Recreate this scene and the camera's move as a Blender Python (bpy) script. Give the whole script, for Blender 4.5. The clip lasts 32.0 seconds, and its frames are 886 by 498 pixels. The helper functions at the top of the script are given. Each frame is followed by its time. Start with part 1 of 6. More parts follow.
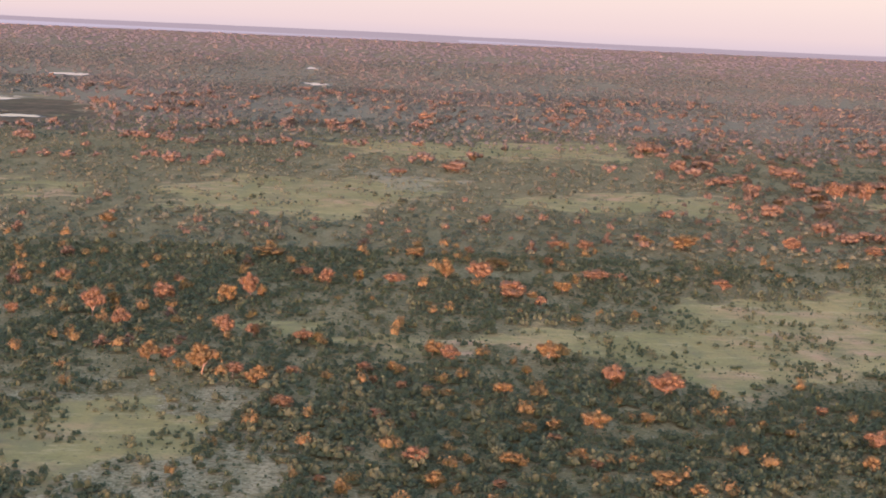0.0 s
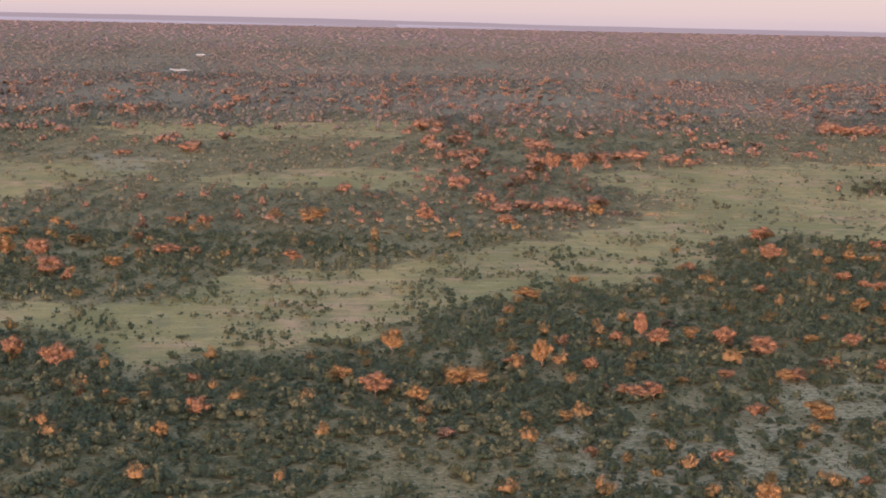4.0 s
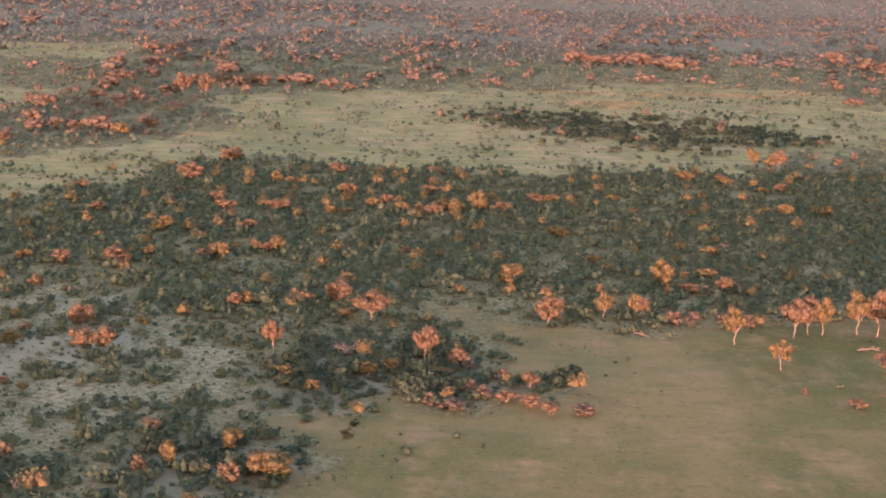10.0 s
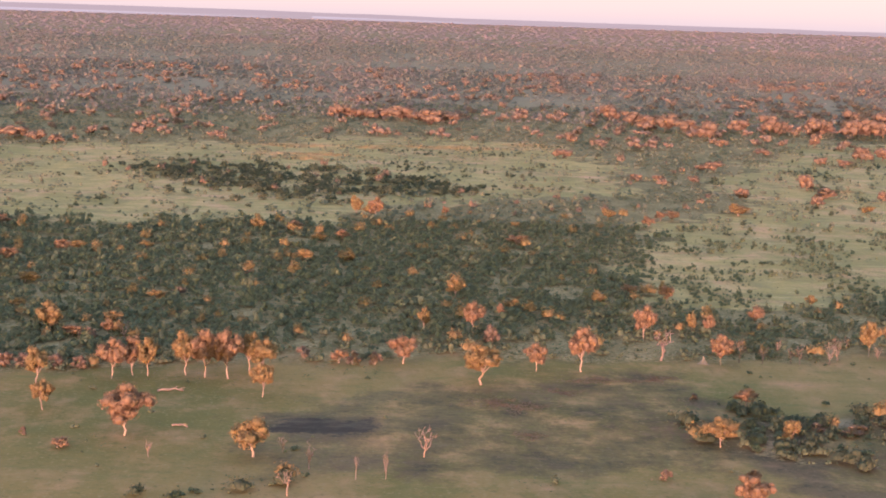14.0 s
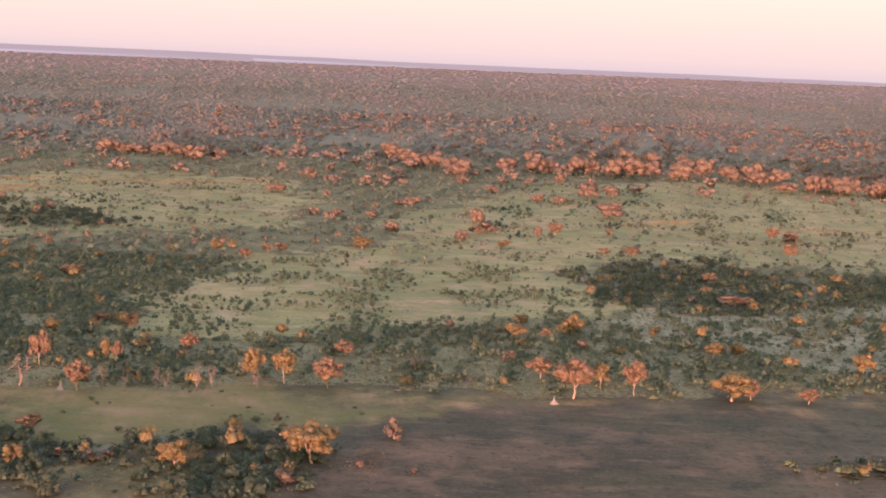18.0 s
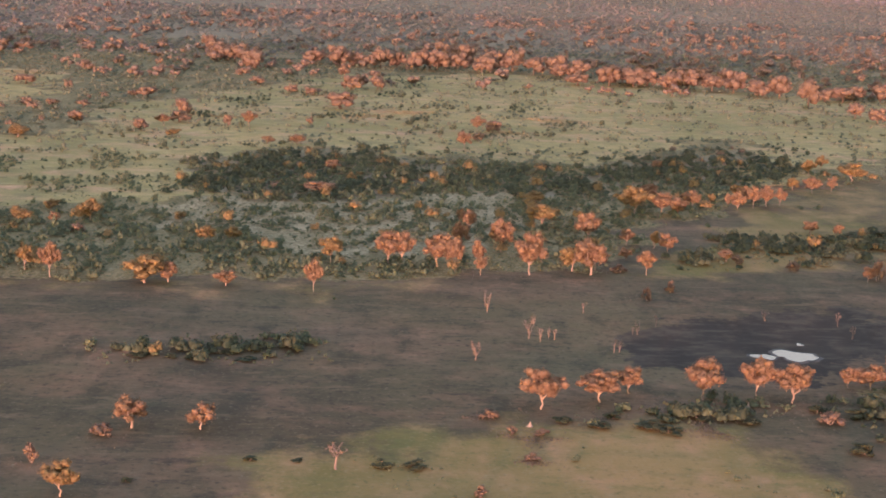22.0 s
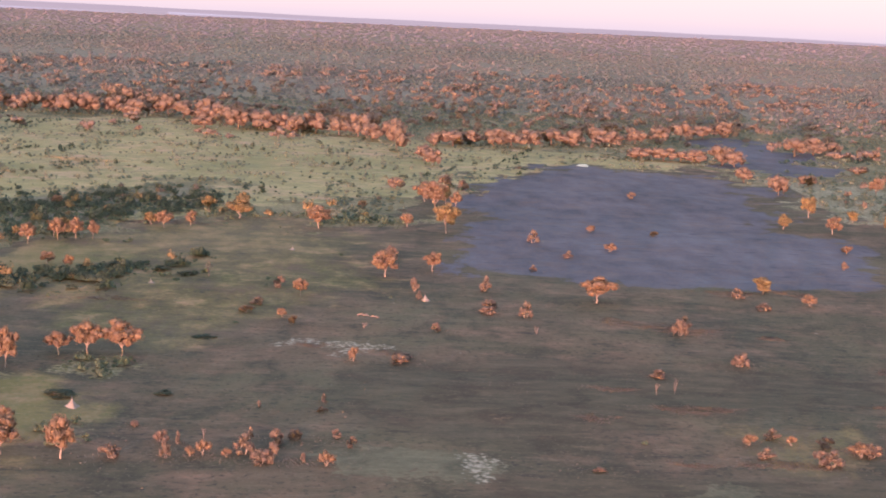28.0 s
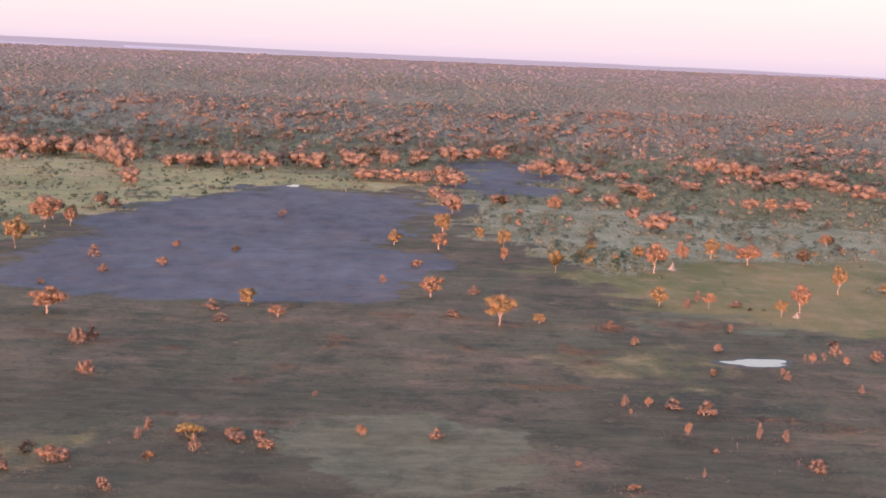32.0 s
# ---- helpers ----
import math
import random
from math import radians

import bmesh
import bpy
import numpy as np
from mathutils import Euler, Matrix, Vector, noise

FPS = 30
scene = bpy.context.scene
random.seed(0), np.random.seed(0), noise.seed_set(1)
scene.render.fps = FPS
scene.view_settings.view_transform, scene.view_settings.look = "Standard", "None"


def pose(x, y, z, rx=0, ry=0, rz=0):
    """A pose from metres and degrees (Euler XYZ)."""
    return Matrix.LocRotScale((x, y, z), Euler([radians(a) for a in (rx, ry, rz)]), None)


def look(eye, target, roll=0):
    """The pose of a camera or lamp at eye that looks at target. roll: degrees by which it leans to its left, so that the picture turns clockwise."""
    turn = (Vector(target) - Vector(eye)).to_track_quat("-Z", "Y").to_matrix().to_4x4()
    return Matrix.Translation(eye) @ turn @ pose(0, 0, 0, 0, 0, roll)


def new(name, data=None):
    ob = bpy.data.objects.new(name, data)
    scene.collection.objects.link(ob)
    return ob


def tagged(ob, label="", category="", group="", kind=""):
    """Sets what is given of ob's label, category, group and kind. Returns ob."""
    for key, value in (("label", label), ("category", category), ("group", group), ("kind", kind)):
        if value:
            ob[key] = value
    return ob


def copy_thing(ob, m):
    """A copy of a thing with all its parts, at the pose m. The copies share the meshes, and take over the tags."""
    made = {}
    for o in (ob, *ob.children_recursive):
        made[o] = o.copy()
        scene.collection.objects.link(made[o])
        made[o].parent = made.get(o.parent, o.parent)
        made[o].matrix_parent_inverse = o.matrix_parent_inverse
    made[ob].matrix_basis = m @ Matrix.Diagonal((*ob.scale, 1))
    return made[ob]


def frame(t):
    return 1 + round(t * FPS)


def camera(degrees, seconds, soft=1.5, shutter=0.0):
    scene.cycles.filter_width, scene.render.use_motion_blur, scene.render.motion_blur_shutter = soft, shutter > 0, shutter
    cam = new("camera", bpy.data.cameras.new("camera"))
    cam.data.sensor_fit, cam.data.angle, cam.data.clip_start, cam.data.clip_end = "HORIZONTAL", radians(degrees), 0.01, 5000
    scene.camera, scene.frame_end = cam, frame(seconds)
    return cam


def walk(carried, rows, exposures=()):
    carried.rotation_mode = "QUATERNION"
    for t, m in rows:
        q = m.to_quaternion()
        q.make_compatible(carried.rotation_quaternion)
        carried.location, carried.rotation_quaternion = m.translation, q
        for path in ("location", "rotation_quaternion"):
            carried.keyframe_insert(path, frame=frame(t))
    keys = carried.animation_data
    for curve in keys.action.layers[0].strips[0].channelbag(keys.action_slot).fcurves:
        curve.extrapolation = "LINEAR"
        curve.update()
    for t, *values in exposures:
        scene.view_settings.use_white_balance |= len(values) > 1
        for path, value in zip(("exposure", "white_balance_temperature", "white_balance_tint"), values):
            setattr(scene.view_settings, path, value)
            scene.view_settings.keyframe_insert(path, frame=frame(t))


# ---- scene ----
cam = camera(32.38, 32.0, soft=1.8)
# seconds, x, y, z, rx, ry, rz of the flight
PATH = [
    (0.0, 0.00, -0.00, 85.30, 81.279, -2.506, -3.346),
    (0.5, 16.96, -0.11, 85.05, 82.063, -2.358, -3.530),
    (1.0, 33.92, -0.22, 84.74, 83.042, -2.580, -3.282),
    (1.5, 50.91, -0.32, 84.42, 84.633, -1.737, -3.227),
    (2.0, 67.94, -0.41, 84.08, 86.680, -1.280, -3.256),
    (2.5, 85.02, -0.48, 83.85, 85.249, -1.371, -3.156),
    (3.0, 102.15, -0.53, 83.70, 82.876, -1.284, -3.459),
    (3.5, 119.30, -0.61, 83.61, 81.974, -1.061, -4.035),
    (5.5, 187.85, -1.12, 83.32, 76.476, -1.592, -3.758),
    (6.0, 204.98, -1.29, 83.19, 76.280, -1.851, -3.716),
    (6.5, 222.13, -1.46, 83.09, 76.328, -1.885, -3.475),
    (7.0, 239.32, -1.63, 83.00, 76.590, -1.990, -3.297),
    (7.5, 256.52, -1.77, 82.95, 76.692, -1.816, -3.076),
    (8.0, 273.72, -1.87, 82.93, 76.504, -1.844, -2.773),
    (8.5, 290.92, -1.95, 82.81, 76.662, -1.723, -2.562),
    (9.0, 308.10, -2.03, 82.61, 77.056, -1.761, -2.320),
    (9.5, 325.28, -2.11, 82.35, 77.692, -1.725, -2.199),
    (10.0, 342.45, -2.18, 82.07, 78.264, -1.844, -2.073),
    (10.5, 359.66, -2.19, 81.90, 77.997, -2.229, -2.011),
    (11.0, 376.94, -2.12, 81.78, 77.429, -2.410, -1.824),
    (11.5, 394.29, -2.05, 81.63, 78.286, -2.557, -1.824),
    (12.0, 411.66, -2.03, 81.41, 80.137, -2.308, -2.312),
    (12.5, 429.03, -2.08, 81.12, 81.001, -2.200, -2.621),
    (13.0, 446.41, -2.18, 80.79, 81.434, -2.024, -2.834),
    (13.5, 463.80, -2.29, 80.45, 80.914, -1.931, -2.959),
    (14.0, 481.22, -2.39, 80.16, 80.638, -1.797, -2.997),
    (14.5, 498.67, -2.48, 79.93, 80.465, -1.718, -3.103),
    (16.5, 568.73, -2.81, 79.30, 80.669, -2.279, -3.332),
    (17.0, 586.26, -2.89, 79.19, 83.266, -2.282, -3.641),
    (17.5, 603.78, -2.95, 79.13, 82.706, -2.245, -3.643),
    (18.0, 621.28, -2.98, 79.07, 82.341, -2.341, -3.510),
    (18.5, 638.76, -2.97, 78.98, 82.192, -2.130, -3.491),
    (19.0, 656.22, -2.94, 78.87, 82.252, -1.923, -3.070),
    (19.5, 673.68, -2.85, 78.71, 82.375, -1.799, -2.517),
    (20.0, 691.14, -2.71, 78.45, 82.819, -1.691, -2.042),
    (20.5, 708.65, -2.50, 78.16, 82.355, -1.807, -1.764),
    (21.0, 726.24, -2.23, 77.91, 81.020, -1.879, -1.822),
    (21.5, 743.93, -1.92, 77.73, 79.730, -2.105, -2.120),
    (22.0, 761.72, -1.65, 77.62, 78.658, -2.151, -2.474),
    (22.5, 779.65, -1.52, 77.51, 78.953, -2.318, -2.625),
    (23.0, 797.71, -1.46, 77.42, 79.369, -2.244, -2.677),
    (23.5, 815.84, -1.42, 77.32, 79.943, -2.376, -2.491),
    (24.0, 833.96, -1.40, 77.19, 81.416, -2.345, -2.395),
    (24.5, 852.04, -1.34, 77.16, 81.969, -2.411, -2.425),
    (25.0, 870.07, -1.24, 77.15, 81.777, -2.362, -2.525),
    (25.5, 888.06, -1.12, 77.19, 81.062, -2.263, -2.307),
    (26.0, 906.07, -0.98, 77.23, 80.764, -2.409, -2.258),
    (26.5, 924.08, -0.88, 77.19, 80.999, -2.713, -2.444),
    (28.5, 996.13, -0.68, 76.79, 80.569, -2.511, -2.268),
    (29.0, 1014.15, -0.63, 76.68, 80.211, -2.772, -2.372),
    (29.5, 1032.16, -0.58, 76.54, 80.164, -2.684, -2.326),
    (30.0, 1050.18, -0.51, 76.36, 80.969, -2.747, -2.226),
    (30.5, 1068.19, -0.42, 76.13, 81.491, -2.455, -2.084),
    (31.0, 1086.21, -0.29, 75.87, 81.782, -2.244, -2.006),
    (31.5, 1104.28, -0.15, 75.60, 81.994, -2.246, -2.087),
    (32.0, 1122.38, 0.00, 75.32, 82.105, -2.399, -2.222),
]
EXPOSURES = [
    (0, 3.25, 5000, 23), (2, 3.24, 5000, 23), (3.5, 3.07, 5050, 23), (6, 3.10, 4950, 21), (9, 3.36, 5000, 22), (13, 3.49, 5130, 24), (17, 3.39, 5150, 25), (21, 3.29, 5150, 24), (26, 3.50, 5010, 25), (29, 3.50, 4890, 27), (32, 3.46, 4890, 28),
]
walk(cam, [(t, pose(*p)) for t, *p in PATH], EXPOSURES)

# ---- world and sun ----
SUN_ELEVATION, SUN_BEARING = 1.65, 196.0  # degrees; the bearing is where the sun stands, clockwise from +y
world = bpy.data.worlds.new("evening_sky")
scene.world = world
world.use_nodes = True
sky = world.node_tree.nodes.new("ShaderNodeTexSky")
sky.sky_type = "NISHITA"
sky.sun_disc = False
sky.sun_elevation = radians(SUN_ELEVATION)
sky.sun_rotation = radians(SUN_BEARING)
sky.air_density, sky.dust_density, sky.ozone_density = 1.0, 3.0, 0.3
background = world.node_tree.nodes["Background"]
world.node_tree.links.new(sky.outputs[0], background.inputs[0])
background.inputs[1].default_value = 0.15

sun = new("sun", bpy.data.lights.new("sun", "SUN"))
sun.data.energy, sun.data.angle, sun.data.color = 1.2, radians(0.8), (1.0, 0.46, 0.27)
bearing, height = radians(SUN_BEARING), radians(SUN_ELEVATION)
toward = Vector((math.sin(bearing) * math.cos(height), math.cos(bearing) * math.cos(height), math.sin(height)))
sun.matrix_world = look(toward * 100 + Vector((500, 0, 60)), Vector((500, 0, 60)))

# ---- materials ----


def material(name, rough=0.9, spec=0.2):
    m = bpy.data.materials.new(name)
    m.use_nodes = True
    nt = m.node_tree
    b = nt.nodes["Principled BSDF"]
    b.inputs["Roughness"].default_value = rough
    b.inputs["Specular IOR Level"].default_value = spec
    return m, nt, b


def node(nt, kind, **sets):
    n = nt.nodes.new(kind)
    for k, v in sets.items():
        if k in n.inputs:
            n.inputs[k].default_value = v
    return n


def mixed(nt, a, b, fac):
    """A colour mix; each of a, b is a socket or an rgb triple, fac a socket or a number."""
    n = nt.nodes.new("ShaderNodeMix")
    n.data_type = "RGBA"
    for index, v in ((6, a), (7, b), (0, fac)):
        if isinstance(v, tuple):
            n.inputs[index].default_value = (*v, 1.0)
        elif isinstance(v, (int, float)):
            n.inputs[index].default_value = v
        else:
            nt.links.new(v, n.inputs[index])
    return n.outputs[2]


def ramp(nt, value, low, high):
    n = nt.nodes.new("ShaderNodeMapRange")
    n.inputs[1].default_value, n.inputs[2].default_value = low, high
    nt.links.new(value, n.inputs[0])
    return n.outputs[0]


def times(nt, a, b):
    n = nt.nodes.new("ShaderNodeMath")
    n.operation = "MULTIPLY"
    for i, v in ((0, a), (1, b)):
        if isinstance(v, (int, float)):
            n.inputs[i].default_value = v
        else:
            nt.links.new(v, n.inputs[i])
    return n.outputs[0]


def plus(nt, a, b):
    n = nt.nodes.new("ShaderNodeMath")
    n.operation = "ADD"
    for i, v in ((0, a), (1, b)):
        if isinstance(v, (int, float)):
            n.inputs[i].default_value = v
        else:
            nt.links.new(v, n.inputs[i])
    return n.outputs[0]


def noise_of(nt, scale, detail=4.0, stretch=(1, 1, 1), rough=0.6, own=False):
    """Noise over the world (own=False) or over the thing itself."""
    if own:
        src = nt.nodes.new("ShaderNodeTexCoord").outputs["Object"]
    else:
        src = nt.nodes.new("ShaderNodeNewGeometry").outputs["Position"]
    mp = nt.nodes.new("ShaderNodeMapping")
    mp.inputs["Scale"].default_value = stretch
    nt.links.new(src, mp.inputs[0])
    n = nt.nodes.new("ShaderNodeTexNoise")
    n.inputs["Scale"].default_value, n.inputs["Detail"].default_value, n.inputs["Roughness"].default_value = scale, detail, rough
    nt.links.new(mp.outputs[0], n.inputs["Vector"])
    return n.outputs[0]


def leaf_material(name, dark, light, dry, dry_share=0.3, glow=0.25):
    """Leaves: each leaf spray has its own tone between dark and light, and each plant leans towards the dry colour."""
    m, nt, b = material(name, 0.75, 0.15)
    geo = nt.nodes.new("ShaderNodeNewGeometry")
    info = nt.nodes.new("ShaderNodeObjectInfo")
    tone = nt.nodes.new("ShaderNodeAttribute")
    tone.attribute_name = "tone"
    c = mixed(nt, dark, light, geo.outputs["Random Per Island"])
    share = plus(nt, times(nt, tone.outputs["Fac"], 1.0), times(nt, info.outputs["Random"], 0.35))
    c = mixed(nt, c, dry, times(nt, ramp(nt, share, 0.15, 1.2), dry_share * 2))
    c = mixed(nt, c, tuple(0.75 * v for v in dark), times(nt, ramp(nt, noise_of(nt, 0.9, 3), 0.5, 0.85), 0.6))
    c = mixed(nt, c, tuple(1.15 * v for v in light), times(nt, ramp(nt, noise_of(nt, 2.4, 3), 0.52, 0.72), 0.4))
    nt.links.new(c, b.inputs["Base Color"])
    # some light comes through the leaves
    tr = nt.nodes.new("ShaderNodeBsdfTranslucent")
    nt.links.new(c, tr.inputs[0])
    mix = nt.nodes.new("ShaderNodeMixShader")
    mix.inputs[0].default_value = glow
    nt.links.new(b.outputs[0], mix.inputs[1])
    nt.links.new(tr.outputs[0], mix.inputs[2])
    nt.links.new(mix.outputs[0], nt.nodes["Material Output"].inputs[0])
    return m


LEAF_GOLD = leaf_material("golden_leaves", (0.13, 0.105, 0.046), (0.18, 0.139, 0.06), (0.204, 0.139, 0.068), 0.3)
LEAF_RUST = leaf_material("rusty_leaves", (0.147, 0.102, 0.06), (0.187, 0.131, 0.077), (0.21, 0.133, 0.086), 0.3)
LEAF_SHRUB = leaf_material("thin_reddish_shrub_leaves", (0.115, 0.09, 0.064), (0.155, 0.118, 0.084), (0.17, 0.118, 0.092), 0.3)
LEAF_GREEN = leaf_material("green_leaves", (0.032, 0.042, 0.024), (0.052, 0.064, 0.035), (0.062, 0.064, 0.038), 0.15)
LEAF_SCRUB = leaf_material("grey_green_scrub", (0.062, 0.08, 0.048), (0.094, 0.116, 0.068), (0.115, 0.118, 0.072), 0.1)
# middle-distance scrub: leaf colour lightened and greyed in place of haze
LEAF_MIDDLE = leaf_material("hazed_scrub_leaves", (0.078, 0.098, 0.07), (0.125, 0.145, 0.098), (0.17, 0.15, 0.10), 0.2)
LEAF_THICKET = leaf_material("dark_thicket_leaves", (0.038, 0.05, 0.032), (0.062, 0.078, 0.046), (0.075, 0.08, 0.05), 0.1)
TUSSOCK = leaf_material("sunlit_dry_grass", (0.105, 0.088, 0.07), (0.145, 0.12, 0.092), (0.16, 0.125, 0.1), 0.2)
STRAW = leaf_material("pale_straw", (0.28, 0.215, 0.12), (0.36, 0.28, 0.155), (0.38, 0.27, 0.16), 0.2)
LEAF_YELLOW = leaf_material("yellow_green_leaves", (0.14, 0.12, 0.045), (0.21, 0.18, 0.065), (0.22, 0.15, 0.07), 0.2)
# far woodland leaves: haze is painted in, greyer and bluer than near leaves
LEAF_FAR = leaf_material("hazed_far_leaves", (0.092, 0.107, 0.094), (0.128, 0.14, 0.122), (0.2, 0.154, 0.138), 0.32)
# horizon leaves paled to nearly one mauve tone, which stands in for haze
LEAF_HORIZON = leaf_material("hazed_horizon_leaves", (0.182, 0.16, 0.17), (0.195, 0.17, 0.18), (0.215, 0.172, 0.176), 0.3)
# duller version of the rusty leaves, with the haze before them painted in
LEAF_HAZED = leaf_material("hazed_reddish_leaves", (0.118, 0.09, 0.063), (0.162, 0.122, 0.084), (0.178, 0.123, 0.091), 0.3)
# far crowns: rusty leaf colour with haze mixed in, so less saturated
LEAF_FAR_CROWN = leaf_material("hazed_far_crowns", (0.105, 0.094, 0.076), (0.165, 0.134, 0.105), (0.19, 0.138, 0.11), 0.3)


def bark_material(name, low, high):
    m, nt, b = material(name, 0.85, 0.15)
    n1 = noise_of(nt, 3.0, 5, (1, 1, 0.3), own=True)
    n2 = noise_of(nt, 14.0, 3, (1, 1, 0.25), own=True)
    c = mixed(nt, low, high, ramp(nt, n1, 0.3, 0.7))
    c = mixed(nt, c, tuple(0.5 * v for v in low), ramp(nt, n2, 0.55, 0.8))
    nt.links.new(c, b.inputs["Base Color"])
    return m


BARK_PALE = bark_material("pale_bark", (0.20, 0.152, 0.115), (0.31, 0.245, 0.19))
BARK_DEAD = bark_material("bleached_dead_wood", (0.13, 0.1, 0.083), (0.2, 0.158, 0.132))
EARTH = bark_material("termite_earth", (0.17, 0.14, 0.115), (0.25, 0.21, 0.175))


def ground_material():
    m, nt, b = material("savanna_ground", 0.95, 0.05)
    one = nt.nodes.new("ShaderNodeAttribute")
    one.attribute_name = "cover"
    two = nt.nodes.new("ShaderNodeAttribute")
    two.attribute_name = "cover_more"
    three = nt.nodes.new("ShaderNodeAttribute")
    three.attribute_name = "cover_plain"
    s3 = nt.nodes.new("ShaderNodeSeparateColor")
    nt.links.new(three.outputs["Color"], s3.inputs[0])
    s1 = nt.nodes.new("ShaderNodeSeparateColor")
    s2 = nt.nodes.new("ShaderNodeSeparateColor")
    nt.links.new(one.outputs["Color"], s1.inputs[0])
    nt.links.new(two.outputs["Color"], s2.inputs[0])
    broad = noise_of(nt, 0.018, 6, (1, 0.5, 1))
    mid = noise_of(nt, 0.11, 6, (1, 0.45, 1))
    fine = noise_of(nt, 0.7, 5)
    streak = noise_of(nt, 0.13, 8, (0.62, 0.62, 1), 0.66)
    tufts = noise_of(nt, 2.6, 3)
    speck = noise_of(nt, 1.3, 4)
    lay = noise_of(nt, 0.12, 7, (0.7, 1.9, 1), 0.7)
    patch = noise_of(nt, 0.03, 5, (0.6, 1.2, 1), 0.65)
    edge = plus(nt, plus(nt, times(nt, plus(nt, mid, -0.5), 1.1), times(nt, plus(nt, streak, -0.5), 1.3)), times(nt, plus(nt, fine, -0.5), 0.9))

    def cover(socket, half=0.1):
        return ramp(nt, plus(nt, socket, edge), 0.5 - half, 0.5 + half)

    # bare litter and pale sand under the scrub
    dark_litter = mixed(nt, (0.13, 0.115, 0.054), (0.25, 0.205, 0.108), ramp(nt, mid, 0.36, 0.62))
    pale_litter = mixed(nt, (0.188, 0.165, 0.092), (0.335, 0.285, 0.178), ramp(nt, mid, 0.36, 0.62))
    c = mixed(nt, dark_litter, pale_litter, cover(one.outputs["Alpha"]))
    c = mixed(nt, c, (0.085, 0.08, 0.04), ramp(nt, fine, 0.44, 0.68))
    c = mixed(nt, c, (0.36, 0.315, 0.21), times(nt, ramp(nt, speck, 0.53, 0.66), plus(nt, 0.7, times(nt, one.outputs["Alpha"], 0.3))))
    # far ground paled to stand in for haze; thicket floors share this tone
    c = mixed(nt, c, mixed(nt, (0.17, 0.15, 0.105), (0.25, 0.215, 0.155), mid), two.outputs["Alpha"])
    brown = mixed(nt, (0.061, 0.054, 0.037), (0.11, 0.097, 0.057), ramp(nt, broad, 0.38, 0.62))
    brown = mixed(nt, brown, (0.152, 0.106, 0.07), times(nt, ramp(nt, patch, 0.45, 0.66), 0.75))
    brown = mixed(nt, brown, (0.056, 0.052, 0.036), times(nt, ramp(nt, mid, 0.5, 0.66), 0.85))
    brown = mixed(nt, brown, (0.145, 0.114, 0.073), times(nt, ramp(nt, lay, 0.53, 0.66), 0.8))
    brown = mixed(nt, brown, (0.048, 0.044, 0.036), times(nt, ramp(nt, lay, 0.45, 0.33), 0.8))
    # reddish soil streaks, their colour warmed further in place of low sunlight
    brown = mixed(nt, brown, (0.23, 0.144, 0.094), times(nt, ramp(nt, streak, 0.5, 0.72), times(nt, ramp(nt, patch, 0.38, 0.58), 0.85)))
    brown = mixed(nt, brown, (0.165, 0.141, 0.101), times(nt, ramp(nt, speck, 0.58, 0.70), 0.7))
    brown = mixed(nt, brown, (0.042, 0.039, 0.033), times(nt, ramp(nt, fine, 0.54, 0.7), 0.8))
    # sooty hollows and paler olive grass on the plain
    soot = mixed(nt, (0.062, 0.054, 0.036), (0.104, 0.087, 0.056), ramp(nt, lay, 0.36, 0.62))
    soot = mixed(nt, soot, (0.042, 0.038, 0.028), times(nt, ramp(nt, streak, 0.5, 0.6), 0.85))
    soot = mixed(nt, soot, (0.135, 0.10, 0.07), times(nt, ramp(nt, speck, 0.6, 0.68), 0.6))
    brown = mixed(nt, brown, soot, times(nt, cover(s3.outputs[1], 0.3), 0.7))
    olive = mixed(nt, (0.105, 0.1, 0.062), (0.155, 0.138, 0.086), ramp(nt, lay, 0.38, 0.62))
    olive = mixed(nt, olive, (0.07, 0.066, 0.043), times(nt, ramp(nt, streak, 0.48, 0.62), 0.8))
    olive = mixed(nt, olive, (0.2, 0.15, 0.095), times(nt, ramp(nt, speck, 0.55, 0.7), 0.5))
    brown = mixed(nt, brown, olive, cover(s3.outputs[0], 0.06))
    c = mixed(nt, c, brown, cover(s1.outputs[2]))
    # grass: the low sun's warm tinge and lit orange-pink streaks are painted in
    grass = mixed(nt, (0.245, 0.215, 0.09), (0.41, 0.325, 0.15), ramp(nt, streak, 0.3, 0.72))
    grass = mixed(nt, grass, (0.235, 0.21, 0.088), ramp(nt, broad, 0.42, 0.62))
    grass = mixed(nt, grass, (0.44, 0.28, 0.175), times(nt, ramp(nt, patch, 0.47, 0.62), ramp(nt, streak, 0.42, 0.62)))
    grass = mixed(nt, grass, (0.20, 0.185, 0.095), times(nt, ramp(nt, mid, 0.5, 0.68), 0.8))
    grass = mixed(nt, grass, (0.19, 0.165, 0.092), times(nt, ramp(nt, lay, 0.52, 0.68), 0.75))
    grass = mixed(nt, grass, (0.41, 0.345, 0.19), times(nt, ramp(nt, lay, 0.46, 0.34), 0.7))
    grass = mixed(nt, grass, (0.16, 0.145, 0.08), ramp(nt, fine, 0.54, 0.78))
    c = mixed(nt, c, grass, cover(s1.outputs[0]))
    # meadow: base reddened so its colour carries the low sun's tinge
    meadow = mixed(nt, (0.126, 0.117, 0.042), (0.225, 0.168, 0.074), ramp(nt, broad, 0.4, 0.6))
    meadow = mixed(nt, meadow, (0.29, 0.19, 0.105), times(nt, ramp(nt, streak, 0.45, 0.66), ramp(nt, mid, 0.38, 0.58)))
